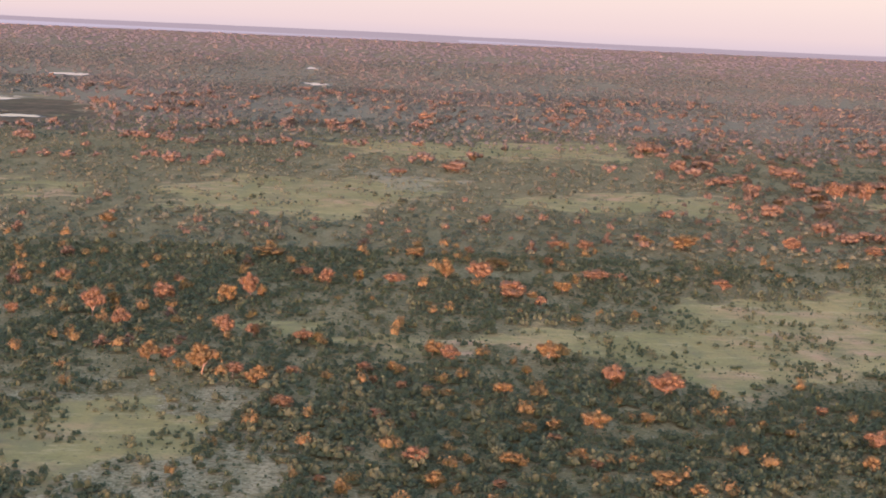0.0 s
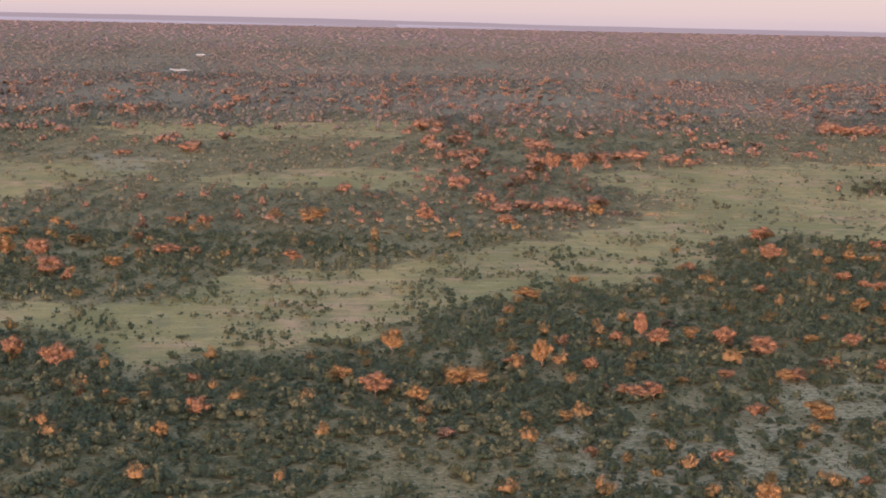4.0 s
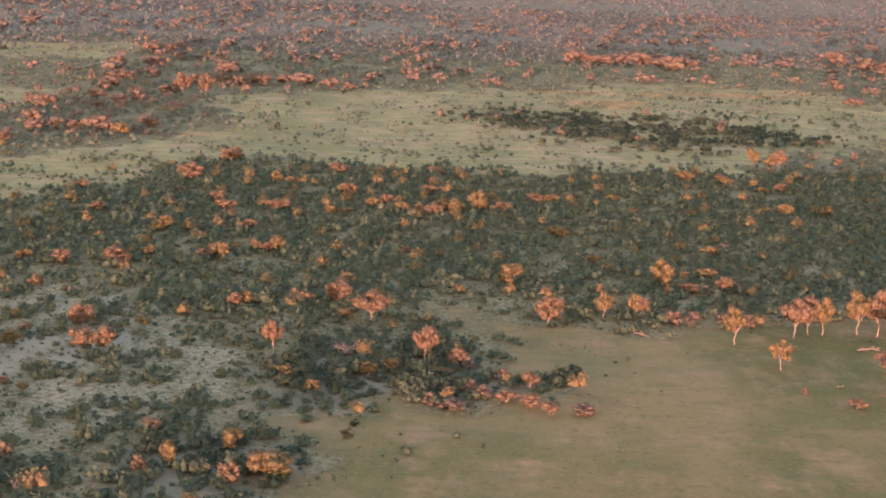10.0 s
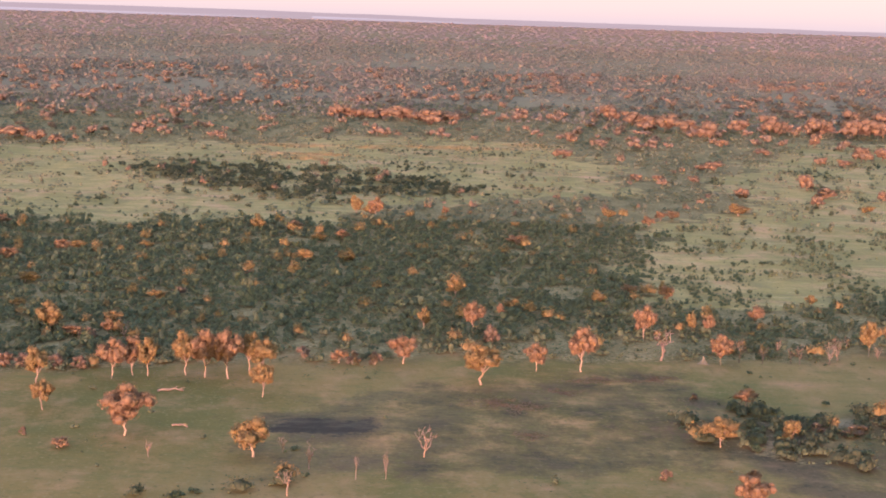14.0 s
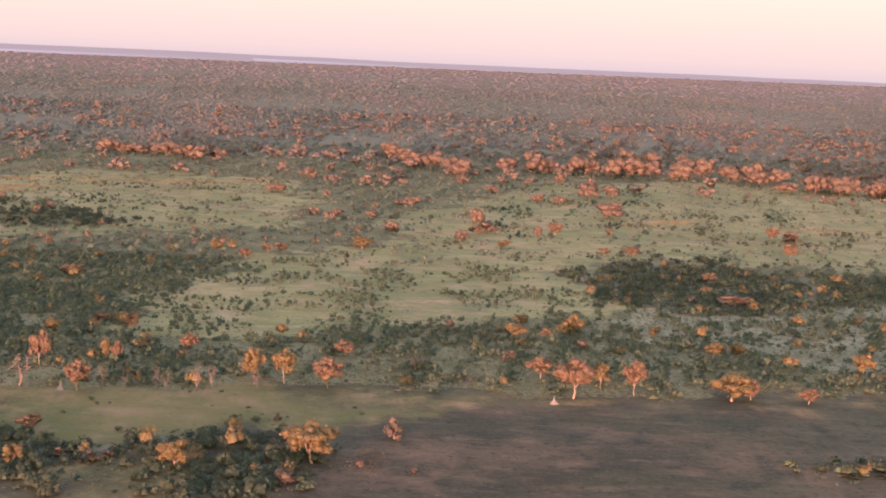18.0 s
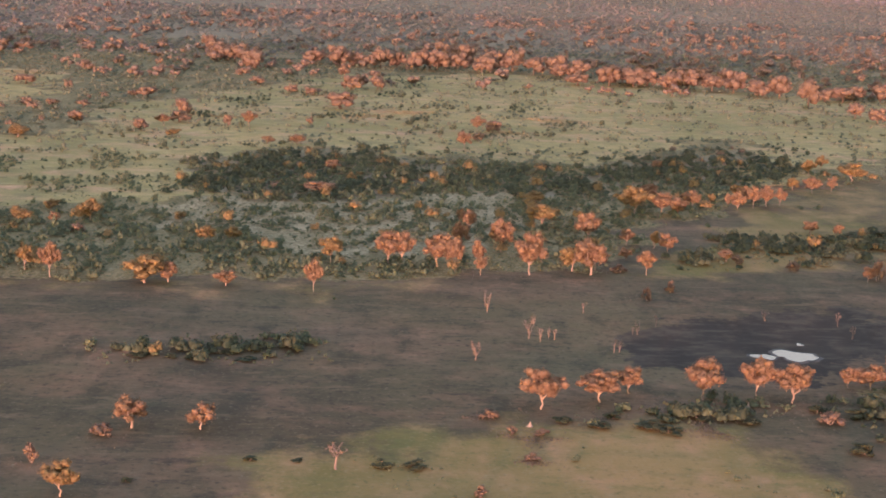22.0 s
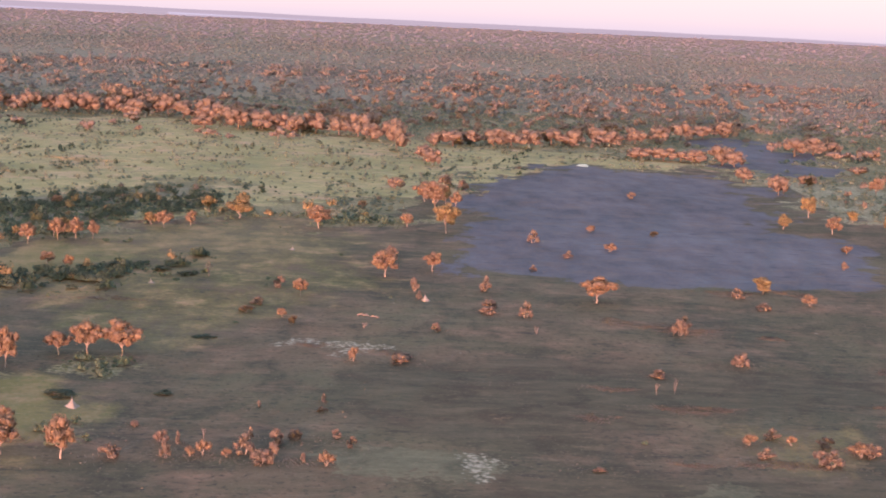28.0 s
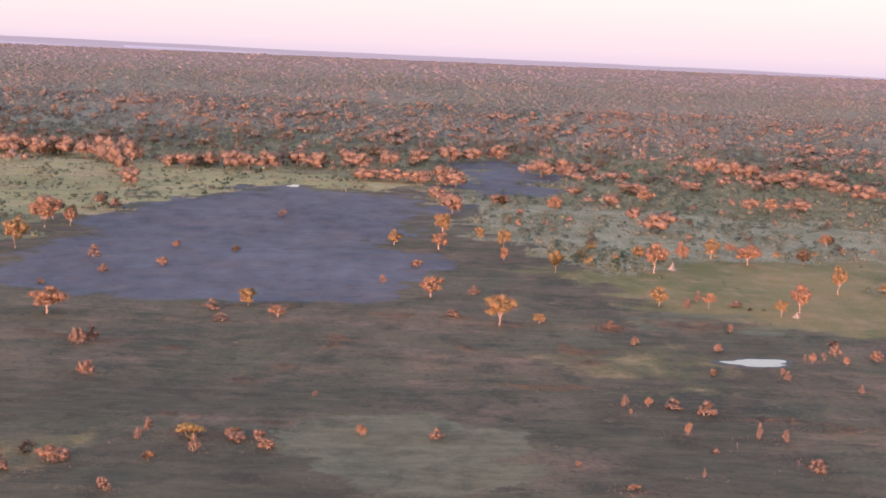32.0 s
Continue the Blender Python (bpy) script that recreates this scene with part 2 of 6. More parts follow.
    meadow = mixed(nt, meadow, (0.11, 0.12, 0.05), times(nt, ramp(nt, lay, 0.5, 0.68), 0.55))
    meadow = mixed(nt, meadow, (0.25, 0.205, 0.115), times(nt, ramp(nt, speck, 0.56, 0.68), 0.6))
    meadow = mixed(nt, meadow, (0.09, 0.095, 0.042), ramp(nt, fine, 0.57, 0.78))
    c = mixed(nt, c, meadow, cover(s1.outputs[1], 0.26))
    # burnt ground, its dark tone paled and blued for the smoke haze above
    burnt = mixed(nt, (0.06, 0.06, 0.072), (0.142, 0.135, 0.152), ramp(nt, plus(nt, times(nt, mid, 0.5), times(nt, broad, 0.5)), 0.36, 0.66))
    burnt = mixed(nt, burnt, (0.17, 0.125, 0.105), times(nt, ramp(nt, speck, 0.54, 0.68), 0.85))
    burnt = mixed(nt, burnt, (0.15, 0.115, 0.10), times(nt, ramp(nt, streak, 0.52, 0.72), 0.7))
    burnt = mixed(nt, burnt, (0.115, 0.088, 0.078), times(nt, ramp(nt, lay, 0.52, 0.64), times(nt, ramp(nt, patch, 0.36, 0.56), 0.9)))
    burnt = mixed(nt, burnt, (0.048, 0.05, 0.06), times(nt, ramp(nt, lay, 0.44, 0.33), 0.7))
    c = mixed(nt, c, burnt, cover(s2.outputs[0]))
    wet = mixed(nt, (0.026, 0.024, 0.023), (0.06, 0.053, 0.045), mid)
    wet = mixed(nt, wet, (0.10, 0.083, 0.062), times(nt, ramp(nt, streak, 0.5, 0.66), 0.8))
    wet = mixed(nt, wet, (0.085, 0.074, 0.058), times(nt, ramp(nt, lay, 0.5, 0.62), 0.8))
    c = mixed(nt, c, wet, cover(s2.outputs[1]))
    sand = mixed(nt, (0.24, 0.215, 0.155), (0.35, 0.31, 0.23), fine)
    c = mixed(nt, c, sand, times(nt, cover(s2.outputs[2]), ramp(nt, fine, 0.42, 0.6)))
    c = mixed(nt, c, (0.06, 0.055, 0.035), times(nt, ramp(nt, tufts, 0.55, 0.75), 0.38))
    nt.links.new(c, b.inputs["Base Color"])
    bump = nt.nodes.new("ShaderNodeBump")
    bump.inputs["Strength"].default_value, bump.inputs["Distance"].default_value = 0.15, 0.3
    nt.links.new(plus(nt, tufts, fine), bump.inputs["Height"])
    nt.links.new(bump.outputs[0], b.inputs["Normal"])
    return m


GROUND = ground_material()


def sky_material():
    m = bpy.data.materials.new("evening_sky_glow")
    m.use_nodes = True
    nt = m.node_tree
    nt.nodes.clear()
    tc = nt.nodes.new("ShaderNodeTexCoord")
    sp = nt.nodes.new("ShaderNodeSeparateXYZ")
    nt.links.new(tc.outputs["Object"], sp.inputs[0])
    cr = nt.nodes.new("ShaderNodeValToRGB")
    stops = ((0.0, (0.66, 0.48, 0.375)), (0.04, (0.80, 0.56, 0.38)), (0.12, (0.90, 0.64, 0.395)), (0.25, (0.97, 0.76, 0.435)), (0.42, (1.0, 0.83, 0.48)), (1.0, (1.12, 1.0, 0.70)))
    while len(cr.color_ramp.elements) < len(stops):
        cr.color_ramp.elements.new(0.5)
    for e, (p, c) in zip(cr.color_ramp.elements, stops):
        e.position, e.color = p, (*c, 1)
    nt.links.new(ramp(nt, sp.outputs[2], 0.0, 1480.0), cr.inputs[0])
    em = nt.nodes.new("ShaderNodeEmission")
    em.inputs[1].default_value = SKY_GLOW
    nt.links.new(cr.outputs[0], em.inputs[0])
    out = nt.nodes.new("ShaderNodeOutputMaterial")
    nt.links.new(em.outputs[0], out.inputs[0])
    return m


SKY_GLOW = 0.129


def plain(name, colour, rough=0.9, spec=0.1, spread=0.25, scale=0.05):
    m, nt, b = material(name, rough, spec)
    c = mixed(nt, tuple(v * (1 - spread) for v in colour), tuple(v * (1 + spread) for v in colour), noise_of(nt, scale, 4))
    nt.links.new(c, b.inputs["Base Color"])
    return m


WATER = plain("pool_water", (0.05, 0.06, 0.07), 0.03, 1.0, 0.2, 0.3)
WATER.node_tree.nodes["Principled BSDF"].inputs["IOR"].default_value = 2.0
MUD = plain("wet_mud", (0.06, 0.055, 0.05), 0.7, 0.3, 0.3, 0.8)

# ---- ground covers: outlines on the plan, in metres ----
ZONES = []
ZONES.append(('meadow', [(330, 252), (345, 180), (318, 90), (352, 0), (330, -110), (420, -170), (520, -140), (572, -60), (548, 60), (577, 160), (558, 252)]))
ZONES.append(('brown', [(554, 258), (572, 160), (545, 60), (590, -40), (640, -130), (800, -190), (1000, -150), (1200, -200), (1420, -120), (1480, 60), (1440, 200), (1400, 258)]))
ZONES.append(('brown', [(975, 370), (985, 470), (1000, 600), (1012, 705), (1082, 768), (1150, 738), (1162, 600), (1190, 500), (1210, 440), (1282, 402), (1200, 380)]))
ZONES.append(('grass', [(-72, 320), (-66, 324), (-50, 333), (-24, 317), (-19, 292), (-32, 285), (-46, 271), (-58, 260)]))
ZONES.append(('grass', [(-34, 400), (-20, 417), (14, 392), (46, 409), (77, 420), (122, 461), (189, 514), (142, 383), (108, 352), (86, 346), (71, 374), (39, 387), (-1, 385)]))
ZONES.append(('grass', [(-168, 746), (-125, 719), (-117, 662), (-148, 661)]))
ZONES.append(('grass', [(-86, 720), (-62, 784), (54, 786), (27, 678), (9, 623), (-32, 648), (-72, 626)]))
ZONES.append(('grass', [(68, 734), (192, 765), (181, 676), (73, 677)]))
ZONES.append(('grass', [(-34, 1052), (55, 1028), (201, 1067), (169, 932), (28, 898)]))
ZONES.append(('grass', [(-300, 1336), (-283, 1394), (-208, 1081), (-231, 1030)]))
ZONES.append(('grass', [(112, 382), (95, 456), (142, 462), (169, 492), (214, 532), (275, 620), (316, 727), (383, 791), (521, 866), (417, 532), (405, 540), (327, 535), (302, 555), (276, 551), (255, 488), (223, 449), (175, 414), (149, 382), (134, 375)]))
ZONES.append(('grass', [(269, 725), (348, 796), (594, 847), (600, 747), (513, 605), (459, 538), (376, 535), (347, 557), (294, 582)]))
ZONES.append(('grass', [(268, 756), (375, 795), (484, 862), (592, 846), (598, 720), (599, 629), (543, 622), (449, 541), (414, 548), (360, 530), (318, 544)]))
ZONES.append(('meadow', [(357, 317), (395, 314), (452, 313), (468, 311), (426, 198), (329, 194), (329, 210), (331, 231), (326, 246), (346, 258), (384, 257), (378, 270), (368, 286)]))
ZONES.append(('meadow', [(372, 311), (413, 310), (467, 326), (507, 335), (566, 330), (556, 300), (516, 315), (490, 306), (470, 281), (463, 243), (389, 239)]))
ZONES.append(('grass', [(568, 466), (597, 518), (647, 566), (680, 587), (637, 423), (590, 397), (565, 404), (560, 434)]))
ZONES.append(('grass', [(648, 694), (735, 780), (820, 932), (980, 913), (853, 547), (800, 564), (714, 564), (702, 522), (704, 464), (720, 448), (669, 439), (637, 409), (592, 402), (568, 417), (566, 454), (589, 479), (577, 501), (598, 560), (659, 605)]))
ZONES.append(('grass', [(465, 824), (517, 878), (592, 824), (592, 691), (556, 629), (502, 664)]))
ZONES.append(('half_meadow', [(564, 278), (599, 289), (647, 311), (704, 309), (679, 238), (568, 232)]))
ZONES.append(('brown', [(617, 324), (666, 331), (783, 346), (835, 358), (744, 234), (603, 228), (598, 296)]))
ZONES.append(('brown', [(717, 339), (780, 348), (820, 366), (833, 420), (877, 456), (978, 510), (955, 385), (907, 300), (885, 293), (845, 258), (800, 242), (777, 234), (743, 228)]))
ZONES.append(('brown', [(827, 354), (854, 387), (888, 477), (930, 444), (951, 504), (989, 500), (1001, 439), (1046, 401), (1080, 395), (1012, 232), (946, 227), (927, 269), (911, 292), (928, 323), (904, 341), (865, 304)]))
ZONES.append(('wet', [(815, 288), (827, 314), (858, 326), (875, 326), (890, 311), (867, 291), (847, 274), (826, 275)]))
ZONES.append(('grass', [(637, 677), (732, 894), (849, 923), (1003, 839), (961, 684), (878, 604), (809, 552), (744, 587), (689, 542), (679, 498)]))
ZONES.append(('grass', [(956, 794), (1032, 777), (979, 612), (931, 553), (883, 492), (918, 597)]))
ZONES.append(('meadow', [(777, 234), (791, 241), (823, 237), (829, 213), (835, 196), (751, 192), (744, 220)]))
ZONES.append(('meadow', [(884, 280), (912, 301), (926, 294), (928, 270), (911, 254), (887, 269)]))
ZONES.append(('burnt', [(998, 455), (1004, 484), (1013, 504), (1014, 592), (1022, 673), (1044, 723), (1088, 751), (1124, 729), (1151, 697), (1138, 614), (1126, 541), (1141, 525), (1174, 485), (1158, 433), (1126, 418), (1079, 425), (1056, 427), (1035, 425), (1014, 429)]))
ZONES.append(('brown', [(987, 381), (1051, 418), (1129, 416), (1176, 416), (1225, 425), (1282, 402), (1212, 218), (1049, 205)]))
ZONES.append(('meadow', [(1167, 502), (1205, 505), (1254, 550), (1308, 542), (1282, 402), (1260, 397), (1199, 431), (1182, 471)]))
ZONES.append(('sparse', [(1150, 545), (1158, 722), (1210, 704), (1285, 682), (1343, 649), (1338, 549), (1249, 528), (1183, 476)]))
ZONES.append(('sparse', [(-74, 331), (-19, 337), (-9, 289), (-16, 254), (-56, 251)]))
ZONES.append(('sparse', [(240, 319), (272, 342), (296, 313), (316, 288), (303, 251), (245, 250), (215, 231), (177, 254), (182, 289), (206, 283)]))
ZONES.append(('sparse', [(599, 518), (634, 545), (679, 531), (670, 481), (617, 467)]))
ZONES.append(('sparse', [(227, 327), (288, 337), (319, 280), (307, 245), (277, 227), (250, 231)]))
ZONES.append(('sparse', [(702, 444), (774, 458), (835, 494), (795, 381), (754, 377), (714, 402)]))
ZONES.append(('grass', [(911, 859), (993, 839), (1064, 835), (1132, 804), (1137, 755), (1081, 748), (1033, 716), (1007, 605), (976, 595)]))
ZONES.append(('burnt', [(1168, 941), (1224, 947), (1209, 740), (1166, 725)]))
ZONES.append(('sand', [(260, 274), (274, 292), (294, 306), (281, 275), (267, 259), (259, 263)]))
ZONES.append(('sand', [(199, 221), (215, 216), (220, 219), (231, 212), (222, 206), (209, 209), (201, 214)]))
ZONES.append(('sand', [(246, 219), (255, 230), (259, 221), (252, 216)]))
ZONES.append(('sand', [(-5, 859), (43, 793), (51, 740), (24, 743)]))
ZONES.append(('half_meadow', [(468, 281), (490, 306), (516, 314), (565, 327), (580, 321), (552, 248), (463, 243)]))
ZONES.append(('thicket', [(544, 275), (555, 286), (574, 291), (599, 299), (609, 294), (607, 266), (546, 262)]))
ZONES.append(('thicket', [(581, 293), (597, 301), (609, 299), (619, 273), (616, 255), (598, 248), (592, 250)]))
ZONES.append(('brown', [(1136, 466), (1156, 547), (1184, 488), (1199, 434), (1225, 425), (1175, 409), (1129, 414)]))
ZONES.append(('meadow', [(555, 332), (560, 288), (600, 297), (640, 315), (640, 332), (600, 335)]))
ZONES.append(('thicket', [(384, 677), (388, 718), (414, 715), (462, 682), (507, 672), (532, 633), (487, 593), (449, 592), (419, 617), (391, 648)]))
ZONES.append(('thicket', [(702, 519), (749, 565), (794, 537), (790, 499), (756, 456), (721, 454), (705, 475)]))
ZONES.append(('thicket', [(797, 505), (849, 533), (919, 578), (913, 536), (846, 494), (819, 477)]))
ZONES.append(('thicket', [(844, 397), (881, 415), (928, 436), (928, 417), (892, 382), (850, 375)]))
ZONES.append(('thicket', [(802, 499), (853, 541), (901, 596), (910, 547), (859, 523), (814, 486)]))
ZONES.append(('thicket', [(324, 294), (342, 288), (378, 275), (376, 268), (353, 259), (326, 259), (320, 276)]))
ZONES.append(('thicket', [(305, 227), (318, 238), (332, 225), (330, 218), (312, 212), (300, 217)]))
ZONES.append(('thicket', [(716, 281), (729, 283), (740, 281), (738, 274), (720, 276)]))
ZONES.append(('thicket', [(719, 281), (744, 287), (752, 284), (743, 271), (732, 273), (718, 275)]))
ZONES.append(('thicket', [(844, 250), (862, 257), (889, 265), (911, 257), (904, 243), (874, 241), (850, 227)]))
ZONES.append(('thicket', [(801, 245), (822, 252), (841, 251), (868, 255), (893, 260), (880, 246), (841, 246), (814, 240)]))
ZONES.append(('sand', [(964, 337), (976, 335), (993, 331), (974, 325)]))
ZONES.append(('sand', [(992, 247), (998, 250), (1001, 246), (997, 241)]))
ZONES.append(('half_meadow', [(885, 466), (913, 520), (954, 537), (977, 486), (983, 410), (954, 358), (934, 323), (905, 342), (892, 372)]))
ZONES.append(('wet', [(468, 279), (476, 281), (485, 276), (485, 269), (475, 267), (470, 269)]))
ZONES.append(('half_meadow', [(1171, 372), (1191, 383), (1208, 362), (1196, 325), (1175, 327), (1169, 349)]))
ZONES.append(('meadow', [(832, 369), (877, 434), (888, 466), (900, 438), (881, 377), (862, 360)]))
ZONES.append(('half_meadow', [(1045, 268), (1052, 277), (1071, 275), (1071, 262), (1064, 251), (1045, 249)]))
ZONES.append(('half_meadow', [(889, 252), (911, 255), (930, 246), (925, 236), (902, 231), (889, 239)]))
ZONES.append(('half_meadow', [(609, 336), (640, 352), (666, 337), (705, 336), (786, 354), (780, 338), (704, 326), (641, 322), (614, 323)]))
ZONES.append(('grove', [(201, 1067), (261, 1048), (306, 848), (198, 539), (143, 547), (143, 644), (190, 899)]))
ZONES.append(('grove', [(-110, 489), (-49, 469), (-20, 421), (-35, 346), (-68, 377), (-92, 409)]))
ZONES.append(('grove', [(191, 993), (277, 978), (250, 591), (197, 582), (186, 668)]))
ZONES.append(('grove', [(-15, 330), (70, 367), (123, 327), (102, 268), (-3, 260)]))
ZONES.append(('grove', [(204, 420), (278, 502), (387, 476), (371, 375), (300, 362), (223, 342)]))
ZONES.append(('grove', [(129, 343), (164, 370), (250, 384), (246, 346), (170, 315), (137, 304)]))
ZONES.append(('grove', [(964, 1431), (1427, 1555), (1242, 994), (1017, 898), (954, 994)]))
ZONES.append(('grove', [(1167, 920), (1472, 1037), (1396, 807), (1283, 810), (1214, 847)]))
ZONES.append(('grove', [(768, 1290), (871, 1364), (878, 1082), (803, 1040)]))
ZONES.append(('dense', [(24, 346), (48, 352), (66, 344), (86, 332), (107, 337), (134, 355), (173, 382), (213, 420), (285, 502), (228, 341), (178, 285), (38, 282)]))
ZONES.append(('dense', [(150, 390), (197, 431), (255, 472), (287, 547), (357, 532), (437, 545), (366, 339), (292, 349), (251, 357), (206, 342), (166, 318)]))
ZONES.append(('dense', [(258, 468), (288, 551), (361, 515), (451, 530), (579, 603), (496, 345), (406, 332), (355, 336), (293, 327)]))
ZONES.append(('dense', [(441, 566), (484, 630), (532, 597), (570, 523), (567, 444), (570, 386), (526, 366), (487, 361)]))
ZONES.append(('dense', [(-69, 598), (-4, 605), (52, 670), (113, 689), (167, 705), (255, 734), (266, 634), (235, 567), (146, 553), (84, 554), (13, 545), (-55, 539)]))
ZONES.append(('dense', [(62, 659), (180, 691), (259, 726), (258, 608), (227, 565), (145, 545), (89, 530)]))
ZONES.append(('dense', [(-24, 364), (25, 371), (65, 341), (122, 325), (102, 269), (-11, 260), (-18, 304)]))
ZONES.append(('dense', [(-140, 622), (-61, 634), (20, 605), (172, 660), (142, 540), (18, 515), (-49, 432), (-61, 360), (-80, 357)]))
ZONES.append(('dense', [(157, 210), (231, 209), (291, 218), (283, 195), (160, 194)]))
ZONES.append(('dense', [(220, 240), (253, 238), (251, 224), (224, 225)]))
ZONES.append(('dense', [(216, 236), (254, 238), (285, 223), (294, 196), (226, 194)]))
ZONES.append(('black', [(1055, 274), (1086, 272), (1121, 270), (1127, 243), (1064, 237)]))
ZONES.append(('brown', [(-333, 1355), (-223, 1306), (-180, 1155), (-204, 1082), (-256, 1043)]))
ZONES.append(('thicket', [(447, 239), (454, 244), (466, 251), (468, 246), (464, 234), (447, 233)]))
ZONES.append(('olive', [(1101, 290), (1110, 293), (1125, 296), (1141, 295), (1156, 286), (1153, 256), (1146, 245), (1124, 243), (1118, 256), (1116, 270), (1106, 278)]))
ZONES.append(('olive', [(1199, 425), (1211, 436), (1243, 429), (1262, 408), (1259, 397), (1237, 407), (1212, 400), (1199, 406)]))
ZONES.append(('olive', [(966, 244), (977, 252), (991, 252), (1003, 247), (1000, 240), (985, 240), (971, 238)]))
ZONES.append(('olive', [(1025, 232), (1034, 241), (1040, 235), (1040, 225), (1025, 224)]))
ZONES.append(('black', [(1164, 310), (1178, 327), (1200, 315), (1203, 280), (1218, 272), (1211, 252), (1165, 247), (1164, 268), (1156, 291)]))
ZONES.append(('black', [(967, 302), (1013, 330), (1051, 325), (1121, 325), (1113, 299), (1069, 289), (1034, 277), (1003, 258), (972, 269)]))
ZONES.append(('black', [(1003, 245), (1041, 244), (1098, 255), (1090, 230), (995, 221)]))
ZONES.append(('black', [(1180, 345), (1195, 352), (1219, 342), (1217, 333), (1192, 338)]))
ZONES.append(('black', [(1204, 385), (1216, 393), (1231, 386), (1231, 365), (1227, 370), (1210, 369)]))


def inside(px, py, poly):
    """For arrays of places: how far they lie within an outline, in metres (negative outside)."""
    hit = np.zeros(px.shape, bool)
    near = np.full(px.shape, 1e9)
    n = len(poly)
    for i in range(n):
        (x0, y0), (x1, y1) = poly[i], poly[(i + 1) % n]
        cross = (y0 > py) != (y1 > py)
        with np.errstate(divide="ignore", invalid="ignore"):
            at = (x1 - x0) * (py - y0) / (y1 - y0 + 1e-12) + x0
        hit ^= cross & (px < at)
        dx, dy = x1 - x0, y1 - y0
        k = np.clip(((px - x0) * dx + (py - y0) * dy) / (dx * dx + dy * dy + 1e-9), 0, 1)
        near = np.minimum(near, np.hypot(px - x0 - k * dx, py - y0 - k * dy))
    return np.where(hit, near, -near)


def wave(px, py, size, seed):
    """Smooth noise of about -1 to 1 over the plan."""
    r = np.random.default_rng(seed)
    total = np.zeros(np.shape(px))
    for k in range(7):
        a, ph, s = r.uniform(0, 2 * math.pi), r.uniform(0, 6.3), size * r.uniform(0.55, 1.7)
        total = total + np.sin((px * np.cos(a) + py * np.sin(a)) * 2 * math.pi / s + ph + 1.7 * np.sin((px * np.sin(a) - py * np.cos(a)) * 4.1 / s + ph * 2))
    return total / 3.2


OPEN = ("grass", "meadow", "brown", "burnt", "wet")


def covers(px, py):
    """The share of each ground cover at places of the plan."""
    far = np.clip(py / 400.0, 0.6, 2.5)
    wx = px + wave(px, py, 60, 1) * 7 * far + wave(px, py, 17, 2) * 5.5 * far
    wy = py + wave(px, py, 70, 3) * 7 * far + wave(px, py, 19, 4) * 5.5 * far
    out = {k: np.zeros(px.shape) for k in ("grass", "meadow", "brown", "burnt", "wet", "sand", "thicket", "sparse", "grove", "olive", "black", "dense")}
    for kind, poly in ZONES:
        xs, ys = [p[0] for p in poly], [p[1] for p in poly]
        m = (wx > min(xs) - 30) & (wx < max(xs) + 30) & (wy > min(ys) - 30) & (wy < max(ys) + 30)
        if m.any():
            d = inside(wx[m], wy[m], poly)
            share = np.clip(0.5 + d / (17 * far[m]), 0, 1)
            name = kind.replace("half_", "")
            if name in OPEN:
                for other in OPEN:
                    out[other][m] *= 1 - share
                part_of = 1.0 if name == kind else 0.5
                out[name][m] += share * part_of
                out["brown"][m] += share * (1 - part_of)
            else:
                out[name][m] = np.maximum(out[name][m], share)
    return out


def mesh_of(name, verts, faces, smooth=False):
    """A mesh from arrays; faces all have the same number of corners."""
    me = bpy.data.meshes.new(name)
    verts, faces = np.asarray(verts, np.float32), np.asarray(faces, np.int32)
    n, k = faces.shape
    me.vertices.add(len(verts))
    me.vertices.foreach_set("co", verts.ravel())
    me.loops.add(n * k)
    me.loops.foreach_set("vertex_index", faces.ravel())
    me.polygons.add(n)
    me.polygons.foreach_set("loop_start", np.arange(0, n * k, k, dtype=np.int32))
    me.update(calc_edges=True)
    me.polygons.foreach_set("use_smooth", np.full(n, smooth))
    me.validate()
    return me


def tone_attribute(me, values):
    a = me.attributes.new("tone", "FLOAT", "POINT")
    a.data.foreach_set("value", np.asarray(values, np.float32))


FAR_EDGE = 4780.0


def grid_lines(start, step, grow_from, end, rate):
    out, v, s = [start], start, step
    while v < end:
        if v > grow_from:
            s *= rate
        v += s
        out.append(min(v, end))
    return np.array(out)


